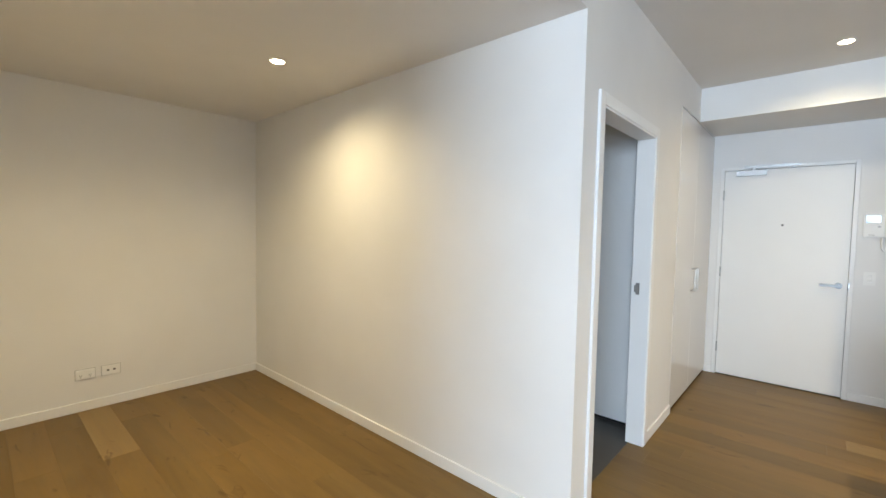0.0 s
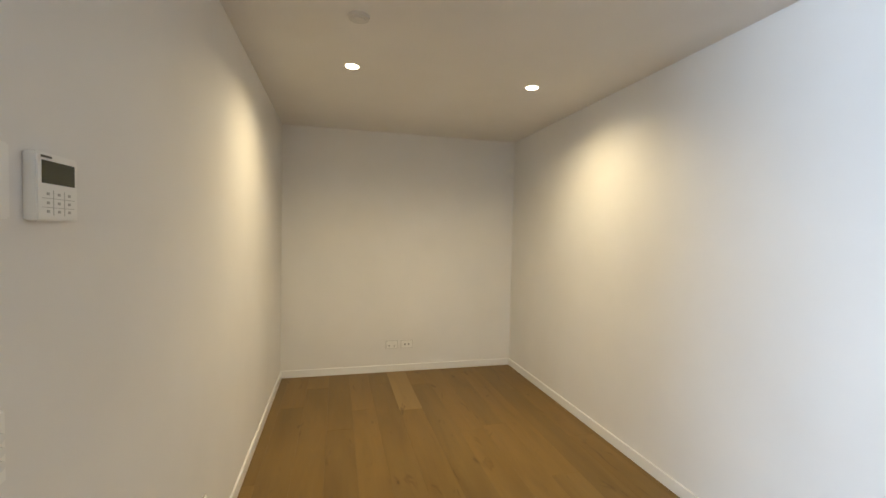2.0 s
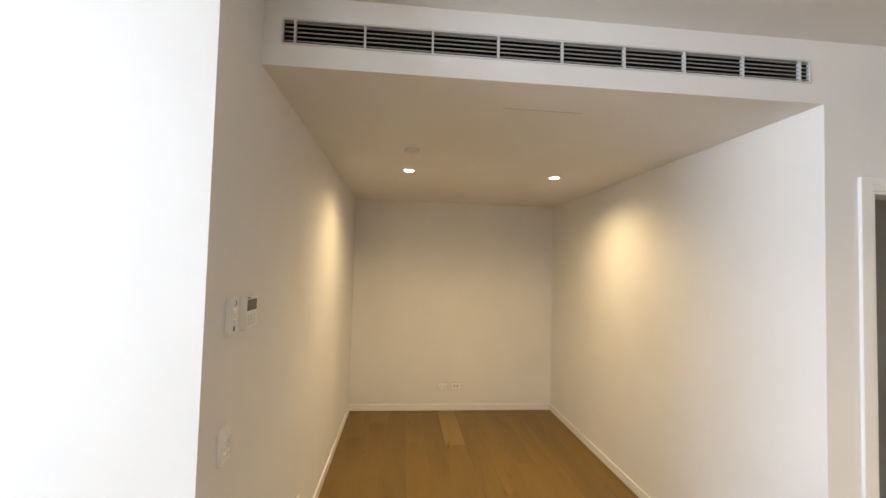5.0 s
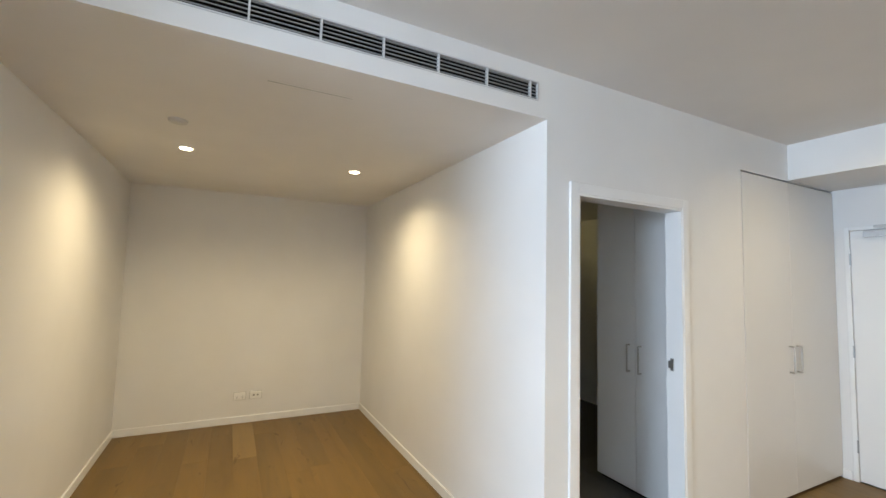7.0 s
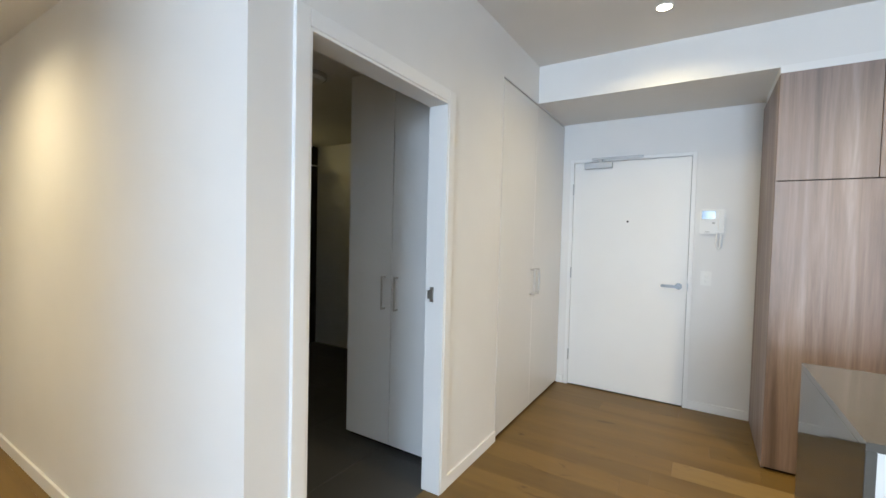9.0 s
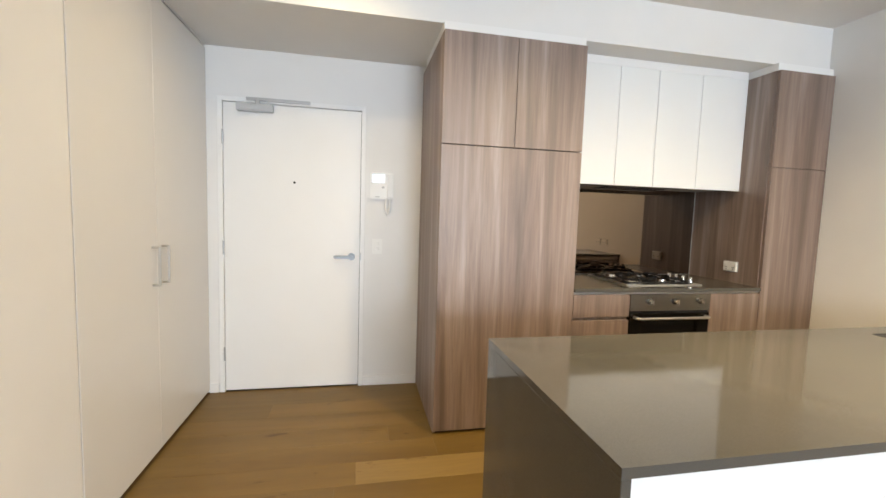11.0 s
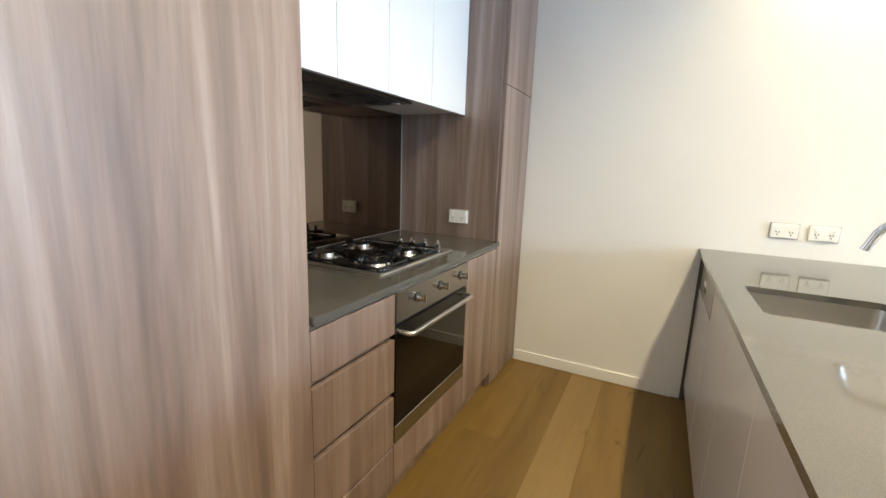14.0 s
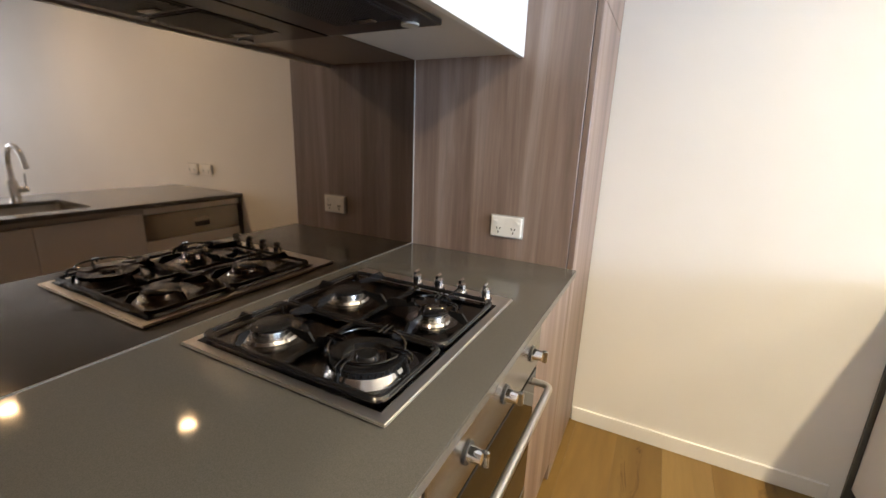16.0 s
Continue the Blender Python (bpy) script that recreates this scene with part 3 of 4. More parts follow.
def air_grille():
    y0, y1, z0, z1 = GR
    d = thing("air_grille", (0, (y0 + y1) / 2, z0), "long linear air conditioning grille with grey blades", "air grille")
    o = d.location
    f = 0.008
    boxes("frame", [((-0.012, y0, z0), (0.004, y1, z0 + f)), ((-0.012, y0, z1 - f), (0.004, y1, z1)), ((-0.012, y0, z0 + f), (0.004, y0 + f, z1 - f)), ((-0.012, y1 - f, z0 + f), (0.004, y1, z1 - f))], GRILLE, d, o, 0.001)
    # plenum coloured black so the slots between blades read as shade
    boxes("plenum", [((-0.25, y0 - 0.01, z0 - 0.01), (-0.24, y1 + 0.01, z1 + 0.01)), ((-0.24, y0 - 0.01, z0 - 0.01), (-0.021, y1 + 0.01, z0 - 0.004)), ((-0.24, y0 - 0.01, z1 + 0.004), (-0.021, y1 + 0.01, z1 + 0.01)), ((-0.24, y0 - 0.01, z0 - 0.004), (-0.021, y0 - 0.004, z1 + 0.004)), ((-0.24, y1 + 0.004, z0 - 0.004), (-0.021, y1 + 0.01, z1 + 0.004))], BLACK, d, o)
    n = 5
    for k in range(n):
        z = z0 + f + (k + 0.5) * (z1 - z0 - 2 * f) / n
        bm = bmesh.new()
        add_box(bm, (-0.007, y0 + f, z - 0.0019), (0.0, y1 - f, z + 0.0019), 0.001)
        finish(bm, "blade", BLADE, o, d)
    for k in range(9):
        y = 0.143 + k * (2.314 - 0.143) / 8
        boxes("divider", [((-0.014, y - 0.004, z0 + f), (0.003, y + 0.004, z1 - f))], GRILLE, d, o)


air_grille()


# ---- kitchen wall ----
FX0, FX1 = 1.514, 2.408
G = 0.0015


def wood_board(name, lo, hi, parent, o, bevel=0.0012):
    return boxes(name, [(lo, hi)], LAM, parent, o, bevel)


def fridge_cabinet():
    c = thing("fridge_cabinet", (FX0, Y_FRONT, 0), "tall walnut laminate cabinet hiding an integrated fridge", "cabinet")
    o = c.location
    wood_board("side_panel", (FX0, Y_FRONT + 0.0205, 0), (FX0 + 0.018, Y_ENTRY, 2.41), c, o)
    wood_board("side_panel", (FX1 - 0.018, Y_FRONT + 0.0205, 0), (FX1, Y_KIT + 0.0, 2.41), c, o)
    boxes("body", [((FX0 + 0.018, Y_FRONT + 0.022, 0.0), (FX1 - 0.018, Y_ENTRY - 0.02, 2.408))], BLACK, c, o)
    z1 = 1.767
    wood_board("door", (FX0 + 0.0005, Y_FRONT, 0.018), (FX1, Y_FRONT + 0.02, z1 - 0.003), c, o)
    mid = 1.963
    wood_board("door", (FX0 + 0.0005, Y_FRONT, z1 + 0.003), (mid - G, Y_FRONT + 0.02, 2.41), c, o)
    wood_board("door", (mid + G, Y_FRONT, z1 + 0.003), (FX1, Y_FRONT + 0.02, 2.41), c, o)
    boxes("filler", [((FX0 + 0.002, Y_FRONT + 0.018, 2.411), (FX1 - 0.002, Y_KIT - 0.002, 2.461))], TRIM, c, o)


fridge_cabinet()
PX0 = 3.845


def pantry():
    c = thing("pantry_cabinet", (PX0, Y_FRONT, 0), "tall narrow walnut laminate pantry cabinet", "cabinet")
    o = c.location
    wood_board("side_panel", (PX0, Y_FRONT + 0.022, 0.0), (PX0 + 0.018, Y_KIT, 2.41), c, o)
    boxes("body", [((PX0 + 0.0185, Y_FRONT + 0.03, 0.0), (X_EAST - 0.002, Y_KIT - 0.002, 2.408))], BLACK, c, o)
    wood_board("door", (PX0 + 0.006, Y_FRONT, 0.016), (X_EAST - 0.004, Y_FRONT + 0.02, 1.753 - G), c, o)
    wood_board("door", (PX0 + 0.006, Y_FRONT, 1.753 + G), (X_EAST - 0.004, Y_FRONT + 0.02, 2.41), c, o)
    boxes("filler", [((PX0 + 0.004, Y_FRONT + 0.018, 2.411), (X_EAST - 0.002, Y_KIT - 0.002, 2.461))], TRIM, c, o)


pantry()
CT = 0.908


def base_cabinets():
    c = thing("drawer_cabinet", (FX1, Y_FRONT, 0), "walnut laminate drawer unit with finger grooves", "cabinet")
    o = c.location
    boxes("body", [((FX1 + 0.001, Y_FRONT + 0.03, 0.09), (2.818, Y_KIT - 0.002, 0.862))], BLACK, c, o)
    x0, x1 = FX1 + 0.002, 2.817
    for z0, z1 in ((0.716, 0.866), (0.488, 0.694), (0.262, 0.466), (0.100, 0.252)):
        wood_board("drawer", (x0, Y_FRONT, z0), (x1, Y_FRONT + 0.02, z1), c, o)
    for z in (0.694, 0.466):
        wood_board("finger_groove", (x0, Y_FRONT + 0.022, z - 0.002), (x1, Y_FRONT + 0.029, z + 0.024), c, o)
    wood_board("plinth", (x0, Y_FRONT + 0.045, 0), (3.44, Y_FRONT + 0.06, 0.098), c, o)
    b = thing("oven_base_cabinet", (2.82, Y_FRONT, 0), "walnut laminate panel below the oven", "cabinet")
    wood_board("panel", (2.820, Y_FRONT, 0.100), (3.440, Y_FRONT + 0.02, 0.262), b, b.location)
    e = thing("narrow_cabinet", (3.443, Y_FRONT, 0), "narrow walnut laminate cupboard beside the oven", "cabinet")
    oe = e.location
    wood_board("door", (3.443, Y_FRONT, 0.100), (PX0 + 0.002, Y_FRONT + 0.02, 0.866), e, oe)
    boxes("body", [((3.446, Y_FRONT + 0.025, 0.09), (PX0 - 0.002, Y_KIT - 0.002, 0.862))], BLACK, e, oe)
    wood_board("plinth", (3.442, Y_FRONT + 0.045, 0), (PX0 - 0.002, Y_FRONT + 0.06, 0.098), e, oe)


base_cabinets()


def benchtop():
    c = thing("kitchen_benchtop", (FX1, Y_FRONT, 0.88), "dark grey stone benchtop with square edge", "benchtop")
    o = c.location
    boxes("slab", [((FX1 + 0.001, Y_FRONT - 0.014, CT - 0.024), (PX0 - 0.001, Y_KIT - 0.004, CT))], STONE, c, o, 0.002, 2)
    tagged(boxes("rail", [((FX1 + 0.002, Y_FRONT + 0.004, 0.868), (PX0 - 0.002, Y_FRONT + 0.03, CT - 0.0245))], ALU, c, o), "grey metal rail")


benchtop()


def splashback():
    d = thing("splashback", (FX1, Y_KIT, CT), "dark smoked mirror splashback behind the cooktop", "splashback")
    boxes("panel", [((FX1 + 0.002, Y_KIT - 0.005, CT + 0.002), (PX0 - 0.004, Y_KIT - 0.0005, 1.628))], MIRROR, d, d.location)
    boxes("seal", [((PX0 - 0.0035, Y_KIT - 0.008, CT + 0.001), (PX0 - 0.0005, Y_KIT - 0.0045, 1.628), 0), ((FX1 + 0.002, Y_KIT - 0.009, CT), (PX0 - 0.006, Y_KIT - 0.0055, CT + 0.0015), 1)], [PLASTIC_G, SLOT], d, d.location)


splashback()
UY, UZ0, UZ1 = 5.12, 1.597, 2.405


def upper_cabinets():
    c = thing("wall_cabinets", (FX1, UY, UZ0), "row of white gloss wall cabinets over the cooktop", "cabinet")
    o = c.location
    boxes("body", [((FX1 + 0.002, UY + 0.021, UZ0 + 0.012), (PX0 - 0.002, Y_KIT - 0.006, UZ1))], JOINERY, c, o)
    edges = (FX1 + 0.002, 2.797, 3.100, 3.455, PX0 - 0.003)
    for a, b in zip(edges, edges[1:]):
        boxes("door", [((a + G, UY, UZ0), (b - G, UY + 0.019, UZ1))], GLOSS, c, o, 0.0012)
    boxes("filler", [((FX1 + 0.002, UY + 0.003, UZ1 + 0.002), (PX0 - 0.003, UY + 0.05, 2.4615))], TRIM, c, o)


upper_cabinets()


def range_hood():
    d = thing("range_hood", (3.07, 5.33, UZ0), "grey built-in range hood under the wall cabinets", "range hood")
    o = d.location
    z = UZ0 + 0.012
    # dark body stretched beyond the hood itself to darken the cabinet underside
    boxes("body", [((2.42, 5.185, z - 0.014), (3.385, 5.535, z - 0.0005))], HOOD, d, o, 0.002)
    for x0, x1 in ((2.80, 3.06), (3.07, 3.30)):
        bm = bmesh.new()
        add_box(bm, (x0, 5.225, z - 0.0155), (x1, 5.44, z - 0.0135), 0)
        n = 30
        for k in range(n):
            x = x0 + 0.012 + (x1 - x0 - 0.024) * k / (n - 1)
            add_box(bm, (x - 0.0022, 5.235, z - 0.018), (x + 0.0022, 5.43, z - 0.0155))
        for k in range(24):
            y = 5.24 + 0.18 * k / 23
            add_box(bm, (x0 + 0.008, y - 0.0014, z - 0.0186), (x1 - 0.008, y + 0.0014, z - 0.0172))
        tagged(finish(bm, "filter", IRON, o, d), "dark mesh grease filter")
        bm = bmesh.new()
        xm = x1 - 0.03
        add_box(bm, (xm - 0.012, 5.30, z - 0.022), (xm + 0.012, 5.36, z - 0.017), 0.002)
        finish(bm, "catch", STEEL_OVEN, o, d)
    bm = bmesh.new()
    add_rod(bm, (3.345, 5.25, z - 0.0185), (3.345, 5.25, z - 0.013), 0.022, sides=24)
    finish(bm, "lamp_cover", PLASTIC_G, o, d)
    for k in range(4):
        bm = bmesh.new()
        add_rod(bm, (3.10 + 0.02 * k, 5.205, z - 0.016), (3.10 + 0.02 * k, 5.205, z - 0.0135), 0.004, sides=12)
        finish(bm, "button", BLACKPL, o, d)


range_hood()


def oven():
    x0, x1 = 2.822, 3.438
    y = Y_FRONT - 0.004
    d = thing("oven", ((x0 + x1) / 2, y, 0.27), "built-in stainless steel oven with black glass door", "oven")
    o = d.location
    boxes("body", [((x0 + 0.006, y + 0.03, 0.275), (x1 - 0.006, Y_KIT - 0.03, 0.862))], BLACK, d, o)
    boxes("control_panel", [((x0, y, 0.752), (x1, y + 0.028, 0.868))], STEEL_OVEN, d, o, 0.002)
    boxes("vent", [((x0 + 0.004, y + 0.012, 0.738), (x1 - 0.004, y + 0.028, 0.752))], BLACK, d, o)
    door = boxes("door", [((x0, y + 0.002, 0.342), (x1, y + 0.028, 0.738))], OVENGLASS, d, o, 0.002)
    tagged(door, "black glass door")
    boxes("door_rail", [((x0, y, 0.268), (x1, y + 0.028, 0.341))], STEEL_OVEN, d, o, 0.002)
    bm = bmesh.new()
    z, hx0, hx1, out = 0.712, x0 + 0.032, x1 - 0.032, 0.046
    pts = [(hx0, y + 0.003, z)]
    for k in range(7):
        a = k / 6 * math.pi / 2
        pts.append((hx0 + 0.022 * (1 - math.cos(a)), y - out + 0.022 * (1 - math.sin(a)), z))
    for k in range(7):
        a = k / 6 * math.pi / 2
        pts.append((hx1 - 0.022 * (1 - math.sin(a)), y - out + 0.022 * (1 - math.cos(a)), z))
    pts.append((hx1, y + 0.003, z))
    add_tube(bm, pts, 0.0095, 14)
    tagged(finish(bm, "handle", STEEL, o, d, True), "polished steel bar handle")
    for kx in (2.965, 3.158, 3.358):
        bm = bmesh.new()
        add_rod(bm, (kx, y - 0.004, 0.817), (kx, y + 0.001, 0.817), 0.021, sides=28, mat=1)
        add_rod(bm, (kx, y - 0.028, 0.817), (kx, y - 0.003, 0.817), 0.0125, 0.015, 24)
        add_box(bm, (kx - 0.004, y - 0.040, 0.801), (kx + 0.004, y - 0.026, 0.833), 0.002, 0, 2)
        finish(bm, "knob", [CHROME, BLACKPL], o, d, True)


oven()


def cooktop():
    x0, x1, y0, y1 = 2.845, 3.449, 4.970, 5.474
    z = CT
    d = thing("gas_cooktop", ((x0 + x1) / 2, (y0 + y1) / 2, z), "four burner stainless steel gas cooktop with cast iron grates", "cooktop")
    o = d.location
    boxes("tray", [((x0, y0, z + 0.0005), (x1, y1, z + 0.008))], TRAY, d, o, 0.004, 2)
    boxes("well", [((x0 + 0.022, y0 + 0.022, z + 0.0075), (x1 - 0.075, y1 - 0.022, z + 0.0095))], STEEL_DARK, d, o, 0.001)
    burners = [(2.962, 5.345, 0.050), (2.962, 5.092, 0.074), (3.208, 5.345, 0.048), (3.208, 5.092, 0.040)]
    for bx, by, r in burners:
        bm = bmesh.new()
        if r > 0.06:
            add_ring(bm, (bx, by), r * 1.0, r * 1.32, z + 0.009, z + 0.0105, 40, 2)
            add_rod(bm, (bx, by, z + 0.009), (bx, by, z + 0.026), r * 1.10, r * 0.95, 48, 0)
            add_ring(bm, (bx, by), r * 0.60, r * 0.93, z + 0.026, z + 0.037, 48, 1)
            add_rod(bm, (bx, by, z + 0.024), (bx, by, z + 0.031), r * 0.58, r * 0.50, 32, 0)
            add_rod(bm, (bx, by, z + 0.031), (bx, by, z + 0.038), r * 0.32, r * 0.26, 28, 1)
            for k in range(36):
                a = 2 * math.pi * k / 36
                add_box(bm, (bx + r * 0.93 * math.cos(a) - 0.0016, by + r * 0.93 * math.sin(a) - 0.0016, z + 0.026), (bx + r * 0.93 * math.cos(a) + 0.0016, by + r * 0.93 * math.sin(a) + 0.0016, z + 0.034), 0, 1)
        else:
            add_ring(bm, (bx, by), r * 1.0, r * 1.55, z + 0.009, z + 0.0105, 40, 2)
            add_rod(bm, (bx, by, z + 0.0095), (bx, by, z + 0.016), r * 1.18, r * 1.08, 40, 0)
            add_rod(bm, (bx, by, z + 0.016), (bx, by, z + 0.030), r * 0.86, r * 0.80, 40, 0)
            add_rod(bm, (bx, by, z + 0.030), (bx, by, z + 0.034), r * 0.84, r * 0.84, 40, 1)
            add_rod(bm, (bx, by, z + 0.034), (bx, by, z + 0.038), r * 0.84, r * 0.66, 40, 1)
        finish(bm, "burner", [BURNER, ENAMEL, STEEL_DISC], o, d, True)
    # two grates, split along the middle, each a round-cornered loop with upright fingers
    for gx0, gx1 in ((x0 + 0.030, 3.082), (3.092, x1 - 0.083)):
        gy0, gy1 = y0 + 0.030, y1 - 0.030
        zt, cr = z + 0.024, 0.024
        bm = bmesh.new()
        loop = []
        for cx, cy, a0 in ((gx1 - cr, gy1 - cr, 0), (gx0 + cr, gy1 - cr, 90), (gx0 + cr, gy0 + cr, 180), (gx1 - cr, gy0 + cr, 270)):
            for k in range(7):
                a = radians(a0 + 15 * k)
                loop.append((cx + cr * math.cos(a), cy + cr * math.sin(a)))
        rings = []
        for off, zz in ((-0.0045, zt - 0.008), (0.0045, zt - 0.008), (0.0050, zt - 0.003), (0.0025, zt + 0.001), (-0.0025, zt + 0.001), (-0.0050, zt - 0.003)):
            mx, my = (gx0 + gx1) / 2, (gy0 + gy1) / 2
            sx, sy = 1 + 2 * off / (gx1 - gx0), 1 + 2 * off / (gy1 - gy0)
            rings.append([bm.verts.new((mx + (px - mx) * sx, my + (py - my) * sy, zz)) for px, py in loop])
        for p, q in zip(rings, rings[1:] + rings[:1]):
            for k in range(len(loop)):
                bm.faces.new((p[k], p[(k + 1) % len(loop)], q[(k + 1) % len(loop)], q[k]))
        ym = (gy0 + gy1) / 2
        add_box(bm, (gx0, ym - 0.005, zt - 0.010), (gx1, ym + 0.005, zt - 0.001), 0.002, 0, 2)
        for cx in (gx0 + 0.012, gx1 - 0.012):
            for cy in (gy0 + 0.012, gy1 - 0.012):
                add_rod(bm, (cx, cy, z + 0.0095), (cx, cy, zt - 0.004), 0.006, 0.007, 10)
        for bx, by, r in burners:
            if not gx0 < bx < gx1:
                continue
            ya, yb = (gy0, ym) if by < ym else (ym, gy1)
            g = r * 0.95 + 0.006
            for ux, uy, reach in ((-1, 0, bx - gx0), (1, 0, gx1 - bx), (0, -1, by - ya), (0, 1, yb - by)):
                # profile of one finger: rises steeply at the loop, runs level, ends short of the burner
                step = min(0.014, (reach - g) * 0.35)
                prof = [(reach, zt - 0.006), (reach, zt + 0.002), (reach - step, zt + 0.019), (g, zt + 0.019), (g, zt + 0.011), (reach - step, zt - 0.006)]
                sides = []
                for w in (-0.0028, 0.0028):
                    sides.append([bm.verts.new((bx + ux * t + uy * w, by + uy * t + ux * w, zz)) for t, zz in prof])
                bm.faces.new(sides[0])
                bm.faces.new(sides[1][::-1])
                for k in range(len(prof)):
                    bm.faces.new((sides[0][k], sides[1][k], sides[1][(k + 1) % len(prof)], sides[0][(k + 1) % len(prof)]))
        bmesh.ops.recalc_face_normals(bm, faces=bm.faces)
        finish(bm, "grate", ENAMEL, o, d, True)
    # wire trivets on the wok and the simmer burner
    for (bx, by, r), rr in ((burners[1], 0.070), (burners[3], 0.042)):
        bm = bmesh.new()
        zr = z + 0.055
        add_tube(bm, [(bx + rr * math.cos(k * math.pi / 20), by + rr * math.sin(k * math.pi / 20), zr) for k in range(41)], 0.0026, 8)
        for k in range(4):
            a = k * math.pi / 2 + 0.09
            c, q = math.cos(a), math.sin(a)
            for w in (-0.005, 0.005):
                add_tube(bm, [(bx + t * c - w * q, by + t * q + w * c, zz) for t, zz in ((rr - 0.020, zr + 0.001), (rr - 0.018, zr + 0.003), (rr + 0.012, zr + 0.003), (rr + 0.018, zr - 0.001), (rr + 0.020, zr - 0.013))], 0.0021, 8)
        tagged(finish(bm, "trivet", STEEL_DARK, o, d, True), "round wire trivet")
    for y in (5.252, 5.180, 5.108, 5.036):
        bm = bmesh.new()
        kx = 3.405
        add_rod(bm, (kx, y, z + 0.007), (kx, y, z + 0.013), 0.019, 0.017, 24, 1)
        add_rod(bm, (kx, y, z + 0.013), (kx, y, z + 0.036), 0.0145, 0.013, 24, 0)
        add_box(bm, (kx - 0.014, y - 0.004, z + 0.035), (kx + 0.014, y + 0.004, z + 0.052), 0.003, 0, 2)
        finish(bm, "knob", [CHROME, BLACKPL], o, d, True)


cooktop()


# ---- island ----
IX0, IX1, IY0, IY1, IZ = 1.515, X_EAST - 0.002, 3.090, 3.872, 0.915
SX0, SX1, SY0, SY1 = 3.140, 3.500, 3.390, 3.780


def island():
    c = thing("kitchen_island", (IX0, IY0, 0), "kitchen island bench with dark grey stone top and waterfall end", "island bench")
    o = c.location
    t = 0.022
    bm = bmesh.new()
    # top with the sink cut out, rounded at its corners
    r, n = 0.025, 5
    inner = []
    for cx, cy, a0 in ((SX1 - r, SY1 - r, 0), (SX0 + r, SY1 - r, 90), (SX0 + r, SY0 + r, 180), (SX1 - r, SY0 + r, 270)):
        for k in range(n + 1):
            a = radians(a0 + 90 * k / n)
            inner.append((cx + r * math.cos(a), cy + r * math.sin(a)))
    outer = [(IX1, IY1), (IX0, IY1), (IX0, IY0), (IX1, IY0)]
    for z, up in ((IZ, True), (IZ - t, False)):
        vi = [bm.verts.new((x, y, z)) for x, y in inner]
        vo = [bm.verts.new((x, y, z)) for x, y in outer]
        m = n + 1
        for q in range(4):
            arc = vi[q * m:(q + 1) * m]
            for a, b in zip(arc, arc[1:]):
                f = [vo[q], b, a]
                bm.faces.new(f if up else f[::-1])
            nxt = vi[((q + 1) * m) % len(vi)]
            f = [vo[q], vo[(q + 1) % 4], nxt, arc[-1]]
            bm.faces.new(f if up else f[::-1])
        if up:
            ti, to = vi, vo
    for a, b in ((ti, vi), (to, vo)):
        for k in range(len(a)):
            bm.faces.new((a[k], a[(k + 1) % len(a)], b[(k + 1) % len(a)], b[k]))
    bmesh.ops.recalc_face_normals(bm, faces=bm.faces)
    finish(bm, "slab", STONE, o, c)
    boxes("waterfall_end", [((IX0, IY0, 0.0), (IX0 + t, IY1, IZ - t - 0.0005))], STONE, c, o, 0.0015)
    boxes("back_panel", [((IX0 + t + 0.001, IY0 + 0.012, 0.0), (IX1, IY0 + 0.030, IZ - t - 0.001))], GLOSS, c, o, 0.001)
    boxes("carcass", [((IX0 + t + 0.001, IY0 + 0.031, 0.1), (SX0 - 0.04, IY1 - 0.055, 0.88)), ((SX1 + 0.04, IY0 + 0.031, 0.1), (3.695, IY1 - 0.055, 0.88)), ((SX0 - 0.04, IY0 + 0.031, 0.1), (SX1 + 0.04, IY1 - 0.055, 0.60))], JOINERY, c, o)
    boxes("plinth", [((IX0 + t + 0.001, IY1 - 0.085, 0), (IX1 - 0.01, IY1 - 0.07, 0.1))], BLACKPL, c, o)
    tagged(boxes("rail", [((IX0 + t + 0.001, IY1 - 0.052, 0.862), (3.695, IY1 - 0.034, 0.888))], ALU, c, o, 0.001), "grey metal finger rail")
    boxes("end_panel", [((4.310, IY0 + 0.031, 0.0), (IX1, IY1 - 0.014, IZ - t - 0.0005))], STONE, c, o, 0.001)
    xs = (IX0 + t + 0.002, 1.98, 2.37, 2.755, 3.215, 3.695)
    for a, b in zip(xs, xs[1:]):
        boxes("door", [((a + G, IY1 - 0.047, 0.095), (b - G, IY1 - 0.027, 0.858))], ISLAND_W, c, o, 0.0012)


def dishwasher():
    x0, x1 = 3.700, 4.300
    c = thing("dishwasher", (4.0, IY1 - 0.027, 0), "integrated dishwasher with steel control strip and white panel", "dishwasher")
    o = c.location
    y = IY1 - 0.027
    boxes("body", [((x0 + 0.004, IY0 + 0.05, 0.1), (x1 - 0.004, y - 0.02, 0.880))], BLACK, c, o)
    boxes("control_strip", [((x0 + 0.002, y - 0.018, 0.692), (x1 - 0.002, y, 0.842))], STEEL_OVEN, c, o, 0.002)
    boxes("top_strip", [((x0 - 0.003, y - 0.02, 0.848), (x1 + 0.008, y + 0.004, 0.884))], ISLAND_W, c, o, 0.001)
    boxes("door", [((x0 + 0.001, y - 0.02, 0.095), (x1 - 0.001, y, 0.688))], ISLAND_W, c, o, 0.0012)
    boxes("grip", [((3.985, y - 0.010, 0.735), (4.085, y + 0.0015, 0.764), 0), ((3.985, y - 0.010, 0.765), (4.085, y + 0.0010, 0.792), 1)], [BLACK, STEEL_D], c, o, 0.002)


island(), dishwasher()


